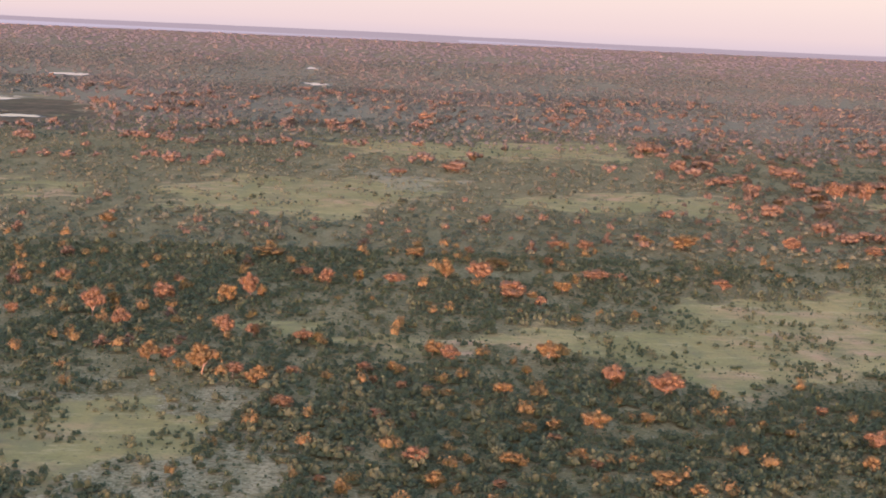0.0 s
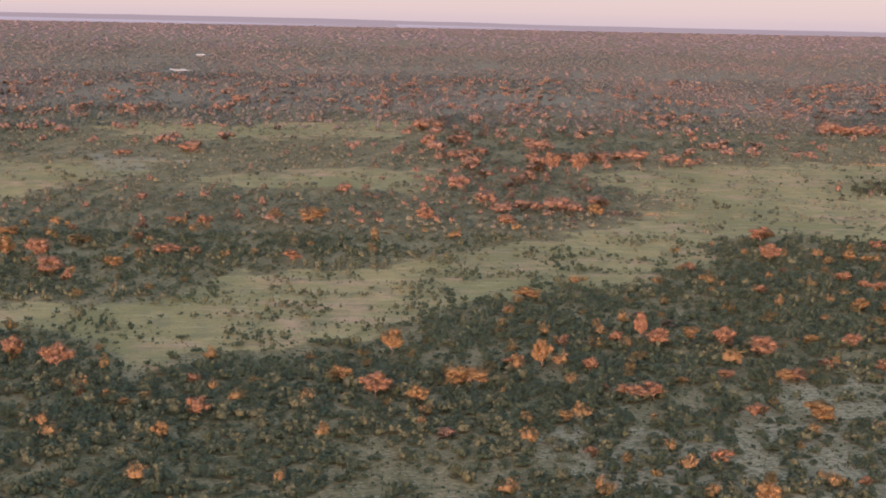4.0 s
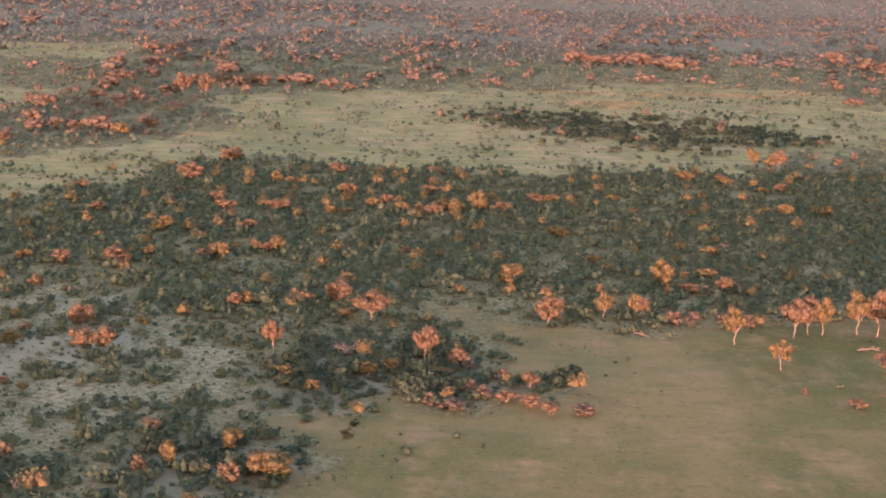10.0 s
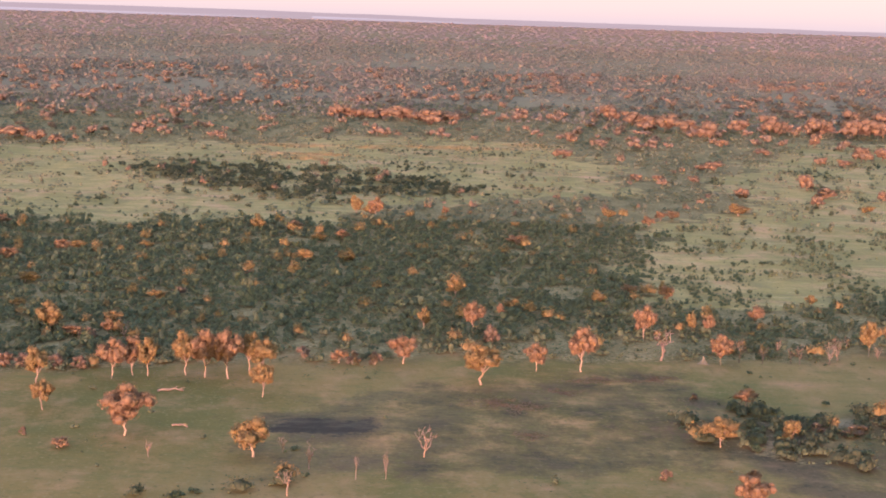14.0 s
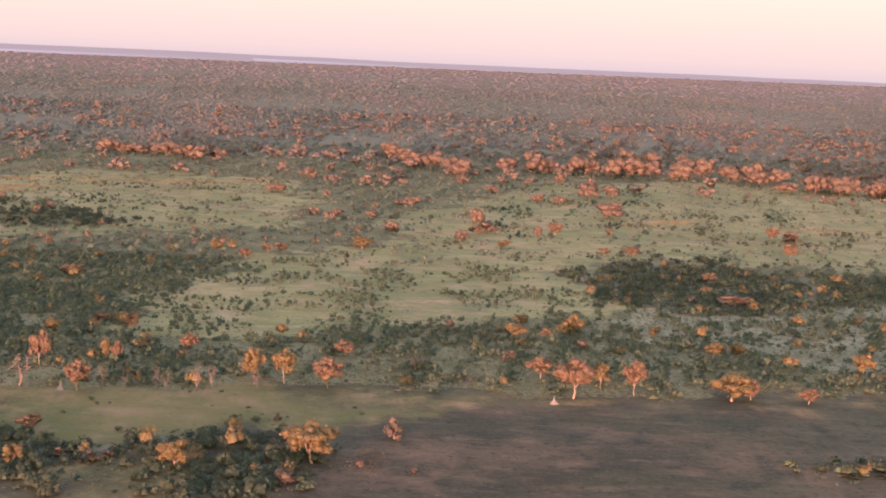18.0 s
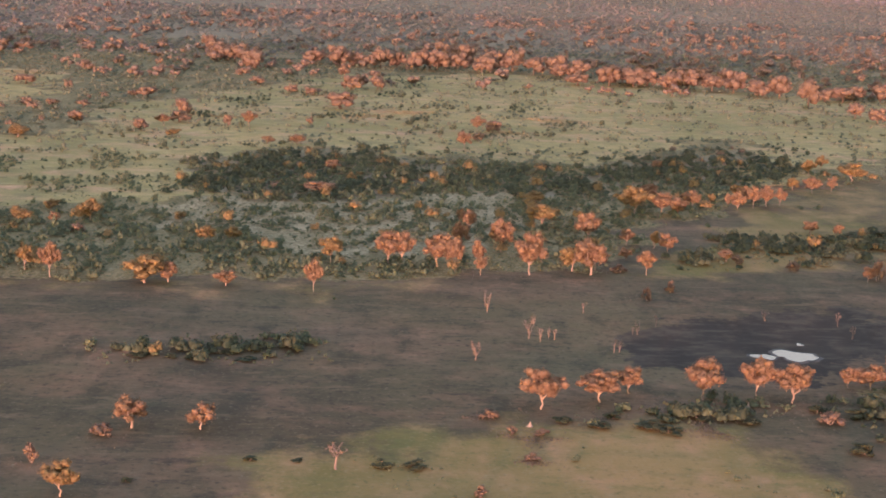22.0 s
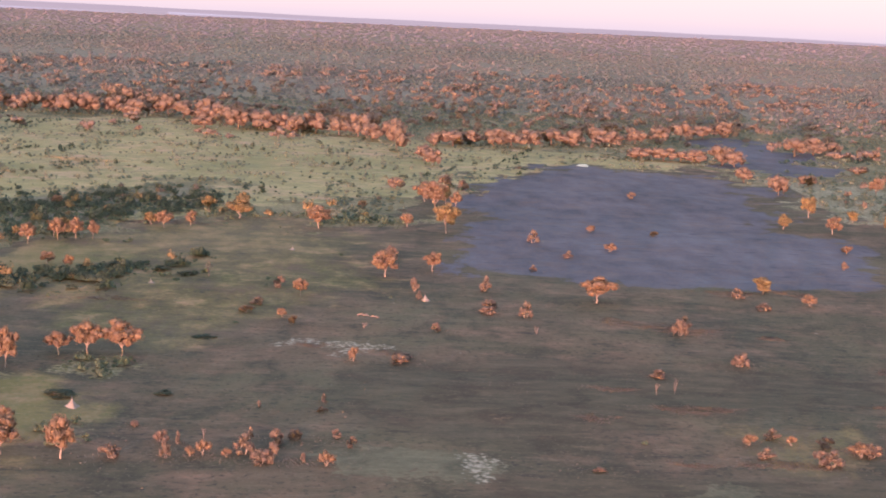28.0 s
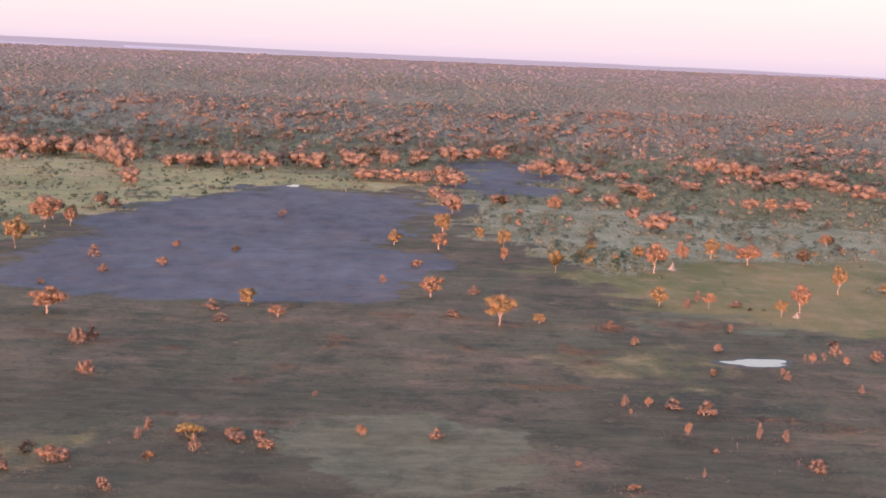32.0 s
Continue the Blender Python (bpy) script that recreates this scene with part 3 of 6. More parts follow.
def build_ground():
    ys = np.r_[-4000, -1500, -500, -100, 60, 130, grid_lines(180, 2.5, 420, FAR_EDGE, 1.018)]
    xs = np.r_[-4000, -2800, -1900, -1300, -900, -650, -480, -340, grid_lines(-260, 4.8, 1400, 1900, 1.03), 2100, 2400, 2900, 3600, 5000]
    gx, gy = np.meshgrid(xs, ys)
    gz = wave(gx, gy, 90, 11) * 0.25 + wave(gx, gy, 30, 12) * 0.08
    nx, ny = len(xs), len(ys)
    idx = np.arange(nx * ny).reshape(ny, nx)
    faces = np.stack([idx[:-1, :-1], idx[:-1, 1:], idx[1:, 1:], idx[1:, :-1]], -1).reshape(-1, 4)
    me = mesh_of("ground", np.stack([gx, gy, gz], -1).reshape(-1, 3), faces, True)
    c = covers(gx.ravel(), gy.ravel())
    one = np.stack([c["grass"], c["meadow"], sum(c[k] for k in OPEN), c["sparse"]], -1)
    plain_share = np.clip(c["grass"] + c["meadow"] + c["brown"] + c["burnt"], 0, 1)
    # share of the painted haze tone, which grows with distance
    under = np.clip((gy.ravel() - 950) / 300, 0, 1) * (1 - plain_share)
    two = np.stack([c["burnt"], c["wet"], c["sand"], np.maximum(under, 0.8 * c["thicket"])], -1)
    three = np.stack([c["olive"], c["black"], 0 * under, 0 * under], -1)
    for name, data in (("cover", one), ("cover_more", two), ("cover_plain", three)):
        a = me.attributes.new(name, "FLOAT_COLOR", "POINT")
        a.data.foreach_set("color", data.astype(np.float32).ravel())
    me.materials.append(GROUND)
    return tagged(new("ground", me), "dry savanna ground with grass clearings, scrub litter and burnt plains", "ground", kind="structure")


build_ground()


def lift(x, y):
    """The ground's height."""
    x, y = np.asarray(x, float), np.asarray(y, float)
    return wave(x, y, 90, 11) * 0.25 + wave(x, y, 30, 12) * 0.08


def build_sky():
    v = [(-3500, FAR_EDGE + 8, -40), (4600, FAR_EDGE + 8, -40), (4600, FAR_EDGE + 8, 1500), (-3500, FAR_EDGE + 8, 1500)]
    me = mesh_of("sky_backdrop", v, [(0, 1, 2, 3)])
    me.materials.append(sky_material())
    return tagged(new("sky_backdrop", me), "pale pink and peach evening sky above the horizon", "sky", kind="structure")


build_sky()


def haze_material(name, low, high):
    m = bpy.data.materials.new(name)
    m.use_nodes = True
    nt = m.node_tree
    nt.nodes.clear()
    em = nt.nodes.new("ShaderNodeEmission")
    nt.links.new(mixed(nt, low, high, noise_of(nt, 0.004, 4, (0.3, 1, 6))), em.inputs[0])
    # the haze tone is given off as glow, not lit by the sun
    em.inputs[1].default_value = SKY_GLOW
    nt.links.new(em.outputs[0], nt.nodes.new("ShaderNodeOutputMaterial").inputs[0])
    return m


def build_ridge():
    """A low ridge along the horizon, glowing in haze tones, and two thin self-lit banks of drifting smoke before it."""
    xs = np.linspace(-2600, 4000, 110)
    # heights fitted to the skyline in the camera's view; right-hand stretch added over woods
    top = np.interp(xs, (-2600, 200, 900, 1700, 2300, 2700, 4000), (28, 24, 17, 16, 12, 6, 4)) + wave(xs, xs * 0, 500, 5) * 0.9
    for name, at, x, z0, z1, mat, label in (
        ("distant_ridge", 6, xs, -5 + 0 * xs, top, haze_material("hazy_blue_glow", (0.41, 0.29, 0.235), (0.47, 0.335, 0.27)), "low ridge along the horizon, glowing in the blue-grey tone of haze"),
        ("smoke_bank", 30, np.linspace(-1300, 202, 40), np.linspace(3, 5, 40), np.linspace(15, 5.5, 40), haze_material("glowing_smoke", (0.53, 0.40, 0.345), (0.60, 0.45, 0.38)), "thin self-lit bank of pale smoke low on the horizon"),
        ("smoke_bank", 30, np.linspace(330, 885, 40), np.linspace(5, 4.5, 40), np.linspace(11, 5, 40), haze_material("glowing_smoke", (0.53, 0.40, 0.345), (0.60, 0.45, 0.38)), "thin self-lit bank of pale smoke low on the horizon"),
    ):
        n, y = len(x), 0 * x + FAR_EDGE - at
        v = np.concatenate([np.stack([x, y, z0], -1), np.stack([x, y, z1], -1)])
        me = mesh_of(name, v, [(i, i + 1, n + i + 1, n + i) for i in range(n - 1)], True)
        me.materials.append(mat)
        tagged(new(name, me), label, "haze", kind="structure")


build_ridge()

# ---- foliage ----
# pools: x, y and half-widths in metres
POOLS = [(840.6, 286.5, 2.3, 1.9), (847.2, 287.6, 4.3, 3.6), (850.5, 296.5, 0.8, 0.9), (1216, 360, 8.4, 4.1), (-289, 1318, 13.8, 28.1), (-239, 1118, 14.3, 14.2), (-320, 1782, 21.6, 30.7), (-39, 1780, 14.4, 30.9), (-56, 2256, 9.2, 33.0), (1081, 749, 3.4, 5.3)]


def sprays(centre, normal, size, rng, sides=4):
    """Leaf sprays: one irregular three- or four-sided blade cluster at each centre, facing its normal."""
    n = len(centre)
    normal = normal / (np.linalg.norm(normal, axis=1, keepdims=True) + 1e-9)
    helper = rng.normal(size=(n, 3))
    u = np.cross(normal, helper)
    u /= np.linalg.norm(u, axis=1, keepdims=True) + 1e-9
    w = np.cross(normal, u)
    corners = []
    for a, b in (((-1, -0.7), (0.8, -1), (1, 0.75), (-0.75, 1)) if sides == 4 else ((-1, -0.8), (1.1, -0.6), (0, 1.2))):
        ja, jb, jn = rng.uniform(0.55, 1.15, n), rng.uniform(0.55, 1.15, n), rng.uniform(-0.25, 0.25, n)
        corners.append(centre + size[:, None] * (a * ja[:, None] * u + b * jb[:, None] * w + jn[:, None] * normal))
    verts = np.stack(corners, 1).reshape(-1, 3)
    faces = np.arange(sides * n).reshape(n, sides)
    return verts, faces


def lobes_of(x, y, r, h, lobes, rng, spread):
    """The uneven lobes of each plant: place across, half-width and top of each, and the index of its plant."""
    n = len(x)
    i = np.repeat(np.arange(n), lobes)
    a = np.repeat(rng.uniform(0, 6.28, n), lobes) + np.tile(np.arange(lobes) * 6.28 / lobes, n) + rng.uniform(-0.8, 0.8, n * lobes)
    out = rng.uniform(0.25, 1.0, n * lobes) * spread if lobes > 1 else np.zeros(n)
    wide = rng.uniform(0.46, 0.72, n * lobes) if lobes > 1 else rng.uniform(0.8, 1.05, n)
    tall = rng.uniform(0.6, 1.0, n * lobes)
    return i, x[i] + np.cos(a) * out * r[i], y[i] + np.sin(a) * out * r[i], wide * r[i], tall * h[i]


def rounded(lx, ly, lz, lr, lt, low, sides, rng):
    """A bumpy dome for each lobe: a tip, a shoulder ring and a wide skirt."""
    n = len(lx)
    a = np.arange(sides) * 2 * math.pi / sides + rng.uniform(0, 6.28, (n, 1))
    tip = np.stack([lx + rng.uniform(-0.2, 0.2, n) * lr, ly + rng.uniform(-0.2, 0.2, n) * lr, lz + lt * rng.uniform(0.9, 1.0, n)], -1)
    rows = [tip[:, None]]
    for turn, wide, up in ((0.0, 0.72, 0.74), (0.5, 0.98, 0.34 + 0.5 * low)):
        b = a + turn * 2 * math.pi / sides
        w = wide * rng.uniform(0.78, 1.16, (n, sides)) * lr[:, None]
        rows.append(np.stack([lx[:, None] + np.cos(b) * w, ly[:, None] + np.sin(b) * w, lz[:, None] + lt[:, None] * up * rng.uniform(0.82, 1.18, (n, sides))], -1))
    v = np.concatenate(rows, 1)
    f = []
    for j in range(sides):
        k, m = (j + 1) % sides, (j - 1) % sides
        f += [(0, 1 + j, 1 + k), (1 + j, 1 + sides + j, 1 + k), (1 + j, 1 + sides + m, 1 + sides + j)]
    per = 1 + 2 * sides
    return v.reshape(-1, 3), (np.arange(n)[:, None, None] * per + np.array(f)).reshape(-1, 3), per


def stuff(name, label, category, x, y, r, h, k, mat, rng, low=0.05, leaf=0.2, tone=None, lobes=2, sides=5, spread=0.55, cap=0.5):
    """Many plants in one mesh: bumpy lobes of foliage, with k loose leaf sprays on each plant."""
    i, lx, ly, lr, lt = lobes_of(x, y, r, h, lobes, rng, spread)
    lz = lift(x, y)[i]
    tone = rng.uniform(0, 1, len(x)) if tone is None else tone
    vs, fs, ts, at = [], [], [], 0
    if sides:
        v, f, per = rounded(lx, ly, lz, lr * 0.72, lt * 0.84, low, sides, rng)
        vs, fs, ts, at = [v], [f], [np.repeat(tone[i], per)], len(v)
    if k:
        q = np.repeat(np.arange(len(x)), k) * lobes + rng.integers(0, lobes, len(x) * k)
        d = rng.normal(size=(len(q), 3))
        d[:, 2] = np.abs(d[:, 2]) * 1.1 + 0.1
        d /= np.linalg.norm(d, axis=1, keepdims=True)
        lump = rng.uniform(0.74, 1.16, len(q))
        c = np.stack([lx[q] + d[:, 0] * lr[q] * lump, ly[q] + d[:, 1] * lr[q] * lump, lz[q] + lt[q] * np.clip(0.3 + 0.5 * low + (0.7 - 0.5 * low) * d[:, 2] * lump, 0, 1.1)], -1)
        size = np.minimum(r[i[q]] * leaf, cap) * rng.uniform(0.6, 1.3, len(q))
        v, f = sprays(c, d + rng.normal(size=d.shape) * 0.35, size, rng, 3)
        vs.append(v)
        fs.append(f + at)
        ts.append(np.repeat(tone[i[q]], 3))
    me = mesh_of(name, np.concatenate(vs), np.concatenate(fs), True)
    tone_attribute(me, np.concatenate(ts))
    me.materials.append(mat)
    return tagged(new(name, me), label, category, kind="stuff")


def scatter(x0, x1, y0, y1, step, rng):
    gx, gy = np.meshgrid(np.arange(x0, x1, step), np.arange(y0, y1, step))
    x = gx.ravel() + rng.uniform(-0.5, 0.5, gx.size) * step
    y = gy.ravel() + rng.uniform(-0.5, 0.5, gx.size) * step
    dry = np.ones(x.shape, bool)
    # plants before each pool are left out so the camera sees the water
    for px, py, rx, ry in POOLS:
        dry &= (np.abs(x - px) > rx * 1.2 + 1) | (y > py + ry * 1.2) | (y < py - ry * 1.2 - 0.03 * py)
    seen = dry & (x > -0.235 * y - 40) & (x < 1150 + 0.36 * y) & ((y > 180) | (x < 420))
    return x[seen], y[seen]


def shrub_share(x, y):
    """How thickly scrub grows at places of the plan, from 0 to 1."""
    c = covers(x, y)
    base = np.clip(0.82 + 0.55 * wave(x, y * 0.8, 55, 21) + 0.75 * wave(x, y * 0.7, 22, 22) - 0.35 * c["sparse"], 0.1, 1)
    base = np.maximum(base * (1 - 0.5 * c["sand"]), c["dense"] * np.clip(0.62 + 0.9 * wave(x * 0.4, y * 0.8, 20, 25), 0.06, 1))
    bare = np.clip((sum(c[k] for k in OPEN) - 0.3) / 0.35, 0, 1)
    few = sum(c[k] * share for k, share in (("grass", 0.85), ("meadow", 0.03)))
    base = base * (1 - bare) + bare * few * np.clip(0.5 + 1.3 * wave(x, y, 40, 23), 0.04, 3)
    return np.maximum(base, c["thicket"] * np.clip(0.62 + 0.75 * wave(x * 0.5, y * 0.8, 20, 24), 0.05, 1))


def build_scrub():
    """Scrub by distance from the flight: name, near and far edge, spacing, sprays, half-widths, lobes and sides of each bush."""
    for name, y0, y1, step, k, leaf, rmin, rmax, lobes, sides in (
        # first row: unseen scrub below the flight, added to shade the scrub beyond
        ("scrub_below_the_path", -260, 185, 6.0, 0, 0.2, 0.9, 2.4, 2, 4),
        ("near_scrub", 185, 335, 2.5, 34, 0.155, 0.55, 2.4, 3, 4),
        ("scrub", 335, 540, 2.8, 11, 0.24, 0.65, 2.5, 2, 4),
        ("low_bushes", 185, 480, 2.3, 5, 0.5, 0.22, 0.75, 1, 0),
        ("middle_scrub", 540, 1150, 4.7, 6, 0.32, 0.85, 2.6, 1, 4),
    ):
        rng = np.random.default_rng(31)
        x, y = scatter(-400, 1600, y0, y1, step, rng)
        share = shrub_share(x, y)
        if name == "low_bushes":
            share = np.where(share > 0.06, np.clip(0.95 - 0.6 * share, 0.2, 0.8), 0)
        keep = rng.uniform(0, 1, len(x)) < share
        x, y, share = x[keep], y[keep], share[keep]
        r = rmin + (rmax - rmin) * rng.uniform(0, 1, len(x)) ** (2.4 - 1.4 * np.clip(share, 0, 1))
        c = covers(x, y)
        r = r * (1 - 0.4 * np.clip(c["grass"] + c["meadow"], 0, 1)) * (1 + 0.2 * c["dense"])
        h = r * rng.uniform(0.7, 1.4, len(x)) * (1 + 0.5 * c["grass"])
        # the middle scrub wears the leaf colour paled for haze
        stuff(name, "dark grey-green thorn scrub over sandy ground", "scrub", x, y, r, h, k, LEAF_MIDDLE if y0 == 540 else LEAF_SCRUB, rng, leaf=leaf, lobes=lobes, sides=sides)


build_scrub()


def build_scattered_bushes():
    """Single dark bushes that stand about the dry clearings in loose groups."""
    rng = np.random.default_rng(83)
    x, y = scatter(-150, 1120, 500, 930, 5.2, rng)
    c = covers(x, y)
    crowd = np.clip(1.9 * wave(x * 0.6, y * 0.55, 34, 84) - 0.75, 0, 0.75) + 0.03
    keep = rng.uniform(0, 1, len(x)) < np.clip(c["grass"], 0, 1) * crowd * np.where(x > 480, 1.0, 0.4)
    x, y = x[keep], y[keep]
    r = 0.8 + 1.3 * rng.uniform(0, 1, len(x)) ** 1.8
    stuff("scattered_bushes", "single dark upright bushes in loose groups on dry grass", "bushes", x, y, r, r * rng.uniform(1.1, 1.9, len(x)), 20, LEAF_THICKET, rng, leaf=0.22, lobes=2, sides=4)


build_scattered_bushes()


def build_thickets():
    """Dense dark bushes that close up into thickets."""
    rng = np.random.default_rng(61)
    x, y = scatter(-300, 1500, 185, 1000, 3.3, rng)
    keep = rng.uniform(0, 1, len(x)) < covers(x, y)["thicket"] * np.clip(0.55 + 0.8 * wave(x, y, 26, 62), 0.05, 0.9)
    x, y = x[keep], y[keep]
    r = 1.3 + 1.9 * rng.uniform(0, 1, len(x)) ** 1.5
    stuff("thicket", "dense dark green bushes grown together into thickets", "bushes", x, y, r, r * rng.uniform(0.9, 1.3, len(x)), 44, LEAF_THICKET, rng, leaf=0.15, lobes=4, sides=5)


build_thickets()


FAR_TREES = []


def build_woods():
    rng = np.random.default_rng(41)
    x, y = scatter(-400, 1700, 190, 1350, 14, rng)
    c = covers(x, y)
    odds = (1 - c["grass"]) ** 2 * shrub_share(x, y) ** 1.5 * 0.7 * np.clip(1 - (y - 520) / 300, 0.1, 1) + 0.35 * c["thicket"] + c["grove"] * np.where(y < 800, 0.75, 0.35)
    keep = rng.uniform(0, 1, len(x)) < odds
    x, y = x[keep], y[keep]
    r = rng.uniform(1.2, 2.7, len(x)) * np.clip(y / 600, 1, 1.6)
    h = r * rng.uniform(1.4, 2.1, len(x))
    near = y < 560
    # the farther trees get the leaf colour dulled for haze
    for name, at, k, mat in (("low_sunlit_trees", near, 80, LEAF_GOLD), ("middle_sunlit_trees", ~near, 36, LEAF_HAZED)):
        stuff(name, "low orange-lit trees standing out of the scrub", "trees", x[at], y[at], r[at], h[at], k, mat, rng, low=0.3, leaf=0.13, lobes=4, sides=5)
    x, y = scatter(-500, 2100, 820, 1650, 13, rng)
    keep = rng.uniform(0, 1, len(x)) < np.clip(shrub_share(x, y), 0, 1) ** 2 * np.clip(1.5 * wave(x * 0.5, y * 1.2, 110, 43) - 0.15 + 0.2 * (x > 500), 0, 0.8)
    x, y = x[keep], y[keep]
    r = 2.6 + 3.6 * rng.uniform(0, 1, len(x)) ** 1.3
    FAR_TREES.append((x, y, 2 * r, r * rng.uniform(1.1, 1.6, len(x))))
    parts = []
    for y0, y1, step in ((1000, 1700, 7.6), (1700, 2800, 14), (2800, 4760, 24)):
        parts.append(scatter(-1400, 3000, y0, y1, step, rng))
    x = np.concatenate([p[0] for p in parts])
    y = np.concatenate([p[1] for p in parts])
    keep = rng.uniform(0, 1, len(x)) < np.where(y < 1500, shrub_share(x, y), 1) * np.clip(0.85 + 0.5 * wave(x, y * 0.3, 160, 42), 0.4, 1)
    x, y = x[keep], y[keep]
    r = rng.uniform(2.2, 5.0, len(x)) * np.clip(y / 1300, 0.8, 3.0)
    h = rng.uniform(2.5, 4.8, len(x)) * np.where(rng.uniform(0, 1, len(x)) < 0.12, 1.5, 0.95)
    # the last of the woodland takes the leaf colour paled for haze
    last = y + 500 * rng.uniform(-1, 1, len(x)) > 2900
    stuff("horizon_woodland", "woodland towards the horizon, its leaf colour paled for haze", "woodland", x[last], y[last], r[last], h[last], 0, LEAF_HORIZON, rng, lobes=1, sides=5)
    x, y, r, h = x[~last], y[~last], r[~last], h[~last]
    stuff("far_woodland", "far woodland, greyed in colour for haze, with reddish crowns in the low sun", "woodland", x, y, r, h, 4, LEAF_FAR, rng, leaf=0.22, lobes=1, sides=4, cap=0.9, tone=np.clip(0.35 + 0.45 * wave(x, y * 0.35, 260, 44) + rng.uniform(-0.35, 0.35, len(x)), 0, 1))


build_woods()

# ---- places of plants: x, y, crown width, height in metres ----
PLACES = {}
PLACES.setdefault('umb', []).extend([
    (-68, 413, 8.1, 9.0), (-58, 396, 7.1, 6.7), (-32, 348, 9.3, 8.3), (-27, 441, 5.6, 9.3), (27, 368, 6.7, 5.2), (52, 371, 7.1, 6.8),
    (54, 308, 7.0, 5.7), (64, 346, 7.0, 7.2), (75, 339, 9.2, 7.1), (146, 315, 8.4, 6.0), (151, 354, 8.5, 7.0), (172, 573, 8.0, 7.0),
    (185, 340, 5.9, 8.2), (214, 369, 4.8, 8.5), (217, 362, 7.2, 6.0), (233, 360, 6.6, 6.6), (234, 239, 3.7, 4.4), (245, 748, 11.0, 12.1),
    (257, 740, 9.6, 12.6), (266, 248, 7.2, 6.1), (281, 489, 9.7, 7.2), (282, 304, 6.8, 5.7), (290, 531, 10.3, 6.5), (290, 287, 4.9, 5.5),
])
PLACES.setdefault('umb', []).extend([
    (322, 291, 5.1, 6.7), (341, 314, 10.2, 7.2), (352, 285, 5.8, 7.6), (392, 320, 5.5, 6.9), (401, 323, 3.7, 4.9), (417, 303, 7.2, 8.6),
    (422, 284, 5.2, 6.6), (423, 361, 5.4, 3.9), (424, 348, 3.3, 4.6), (431, 309, 8.3, 9.3), (435, 312, 6.1, 9.1), (438, 312, 6.5, 9.1),
    (440, 268, 10.8, 10.0), (446, 313, 7.9, 10.2), (450, 312, 8.2, 11.1), (455, 311, 9.0, 11.1), (459, 317, 7.2, 9.0), (462, 316, 7.7, 8.2),
    (463, 297, 6.0, 7.8), (488, 547, 6.6, 8.5), (498, 359, 3.8, 6.6), (508, 309, 12.0, 9.4), (508, 400, 5.9, 6.3), (510, 358, 7.2, 8.4),
])
PLACES.setdefault('umb', []).extend([
    (521, 321, 6.2, 6.5), (531, 321, 8.5, 10.6), (549, 266, 7.2, 6.3), (551, 355, 6.3, 8.9), (564, 330, 7.3, 7.3), (568, 361, 3.8, 5.8),
    (602, 342, 6.5, 9.3), (609, 344, 6.3, 8.8), (617, 277, 12.0, 8.7), (619, 340, 9.5, 7.6), (623, 374, 7.1, 4.6), (670, 354, 7.2, 5.9),
    (675, 335, 12.1, 10.2), (677, 626, 8.1, 5.0), (690, 340, 6.0, 8.9), (711, 634, 8.2, 6.7), (750, 333, 5.2, 8.0), (753, 365, 7.3, 6.9),
    (767, 364, 9.5, 8.7), (770, 364, 8.2, 9.0), (783, 357, 6.2, 9.2), (789, 364, 4.4, 7.2), (789, 354, 3.7, 5.0), (792, 247, 9.0, 7.7),
])
PLACES.setdefault('umb', []).extend([
    (796, 382, 7.6, 9.5), (798, 585, 6.9, 6.9), (801, 356, 9.7, 11.2), (803, 252, 9.2, 6.1), (807, 643, 7.6, 6.6), (809, 258, 6.0, 5.3),
    (810, 417, 10.6, 8.0), (821, 400, 9.1, 8.9), (822, 256, 8.8, 7.9), (830, 360, 5.4, 6.6), (831, 397, 5.1, 5.1), (832, 258, 7.1, 8.2),
    (838, 256, 8.6, 7.9), (840, 386, 5.7, 6.4), (841, 444, 12.5, 9.3), (850, 447, 9.3, 7.0), (851, 476, 8.3, 5.4), (854, 444, 7.7, 6.2),
    (855, 265, 7.3, 5.0), (860, 264, 7.5, 8.8), (861, 457, 8.3, 6.7), (875, 456, 6.6, 7.0), (878, 238, 3.5, 6.5), (880, 470, 6.1, 6.5),
])
PLACES.setdefault('umb', []).extend([
    (880, 272, 8.9, 7.9), (882, 465, 6.4, 7.5), (887, 468, 6.0, 7.2), (897, 304, 6.7, 5.9), (902, 305, 5.7, 6.7), (905, 303, 6.2, 8.7),
    (910, 497, 8.1, 6.0), (913, 316, 7.0, 5.3), (916, 254, 6.2, 6.3), (918, 246, 6.7, 7.0), (919, 317, 8.7, 7.7), (920, 538, 6.4, 6.5),
    (926, 318, 9.9, 8.3), (932, 525, 13.9, 7.2), (960, 390, 4.7, 4.8), (960, 509, 11.4, 8.2), (982, 423, 8.8, 8.0), (996, 436, 6.4, 6.1),
    (998, 589, 10.1, 8.5), (1001, 561, 12.3, 12.0), (1003, 507, 10.0, 11.5), (1009, 567, 6.3, 7.3), (1038, 393, 10.6, 7.5), (1156, 398, 9.6, 9.4),
])
PLACES.setdefault('umb', []).extend([
    (1182, 497, 6.8, 8.0), (1200, 662, 9.0, 9.0), (1216, 502, 10.8, 11.0), (1220, 435, 4.9, 5.3), (1239, 426, 4.8, 5.6), (1244, 543, 8.4, 7.9),
    (1246, 432, 7.5, 9.5), (1250, 719, 9.8, 8.6), (1254, 557, 5.8, 4.5), (1254, 529, 10.9, 7.7), (1269, 471, 7.7, 9.6), (1304, 695, 8.9, 8.9),
])
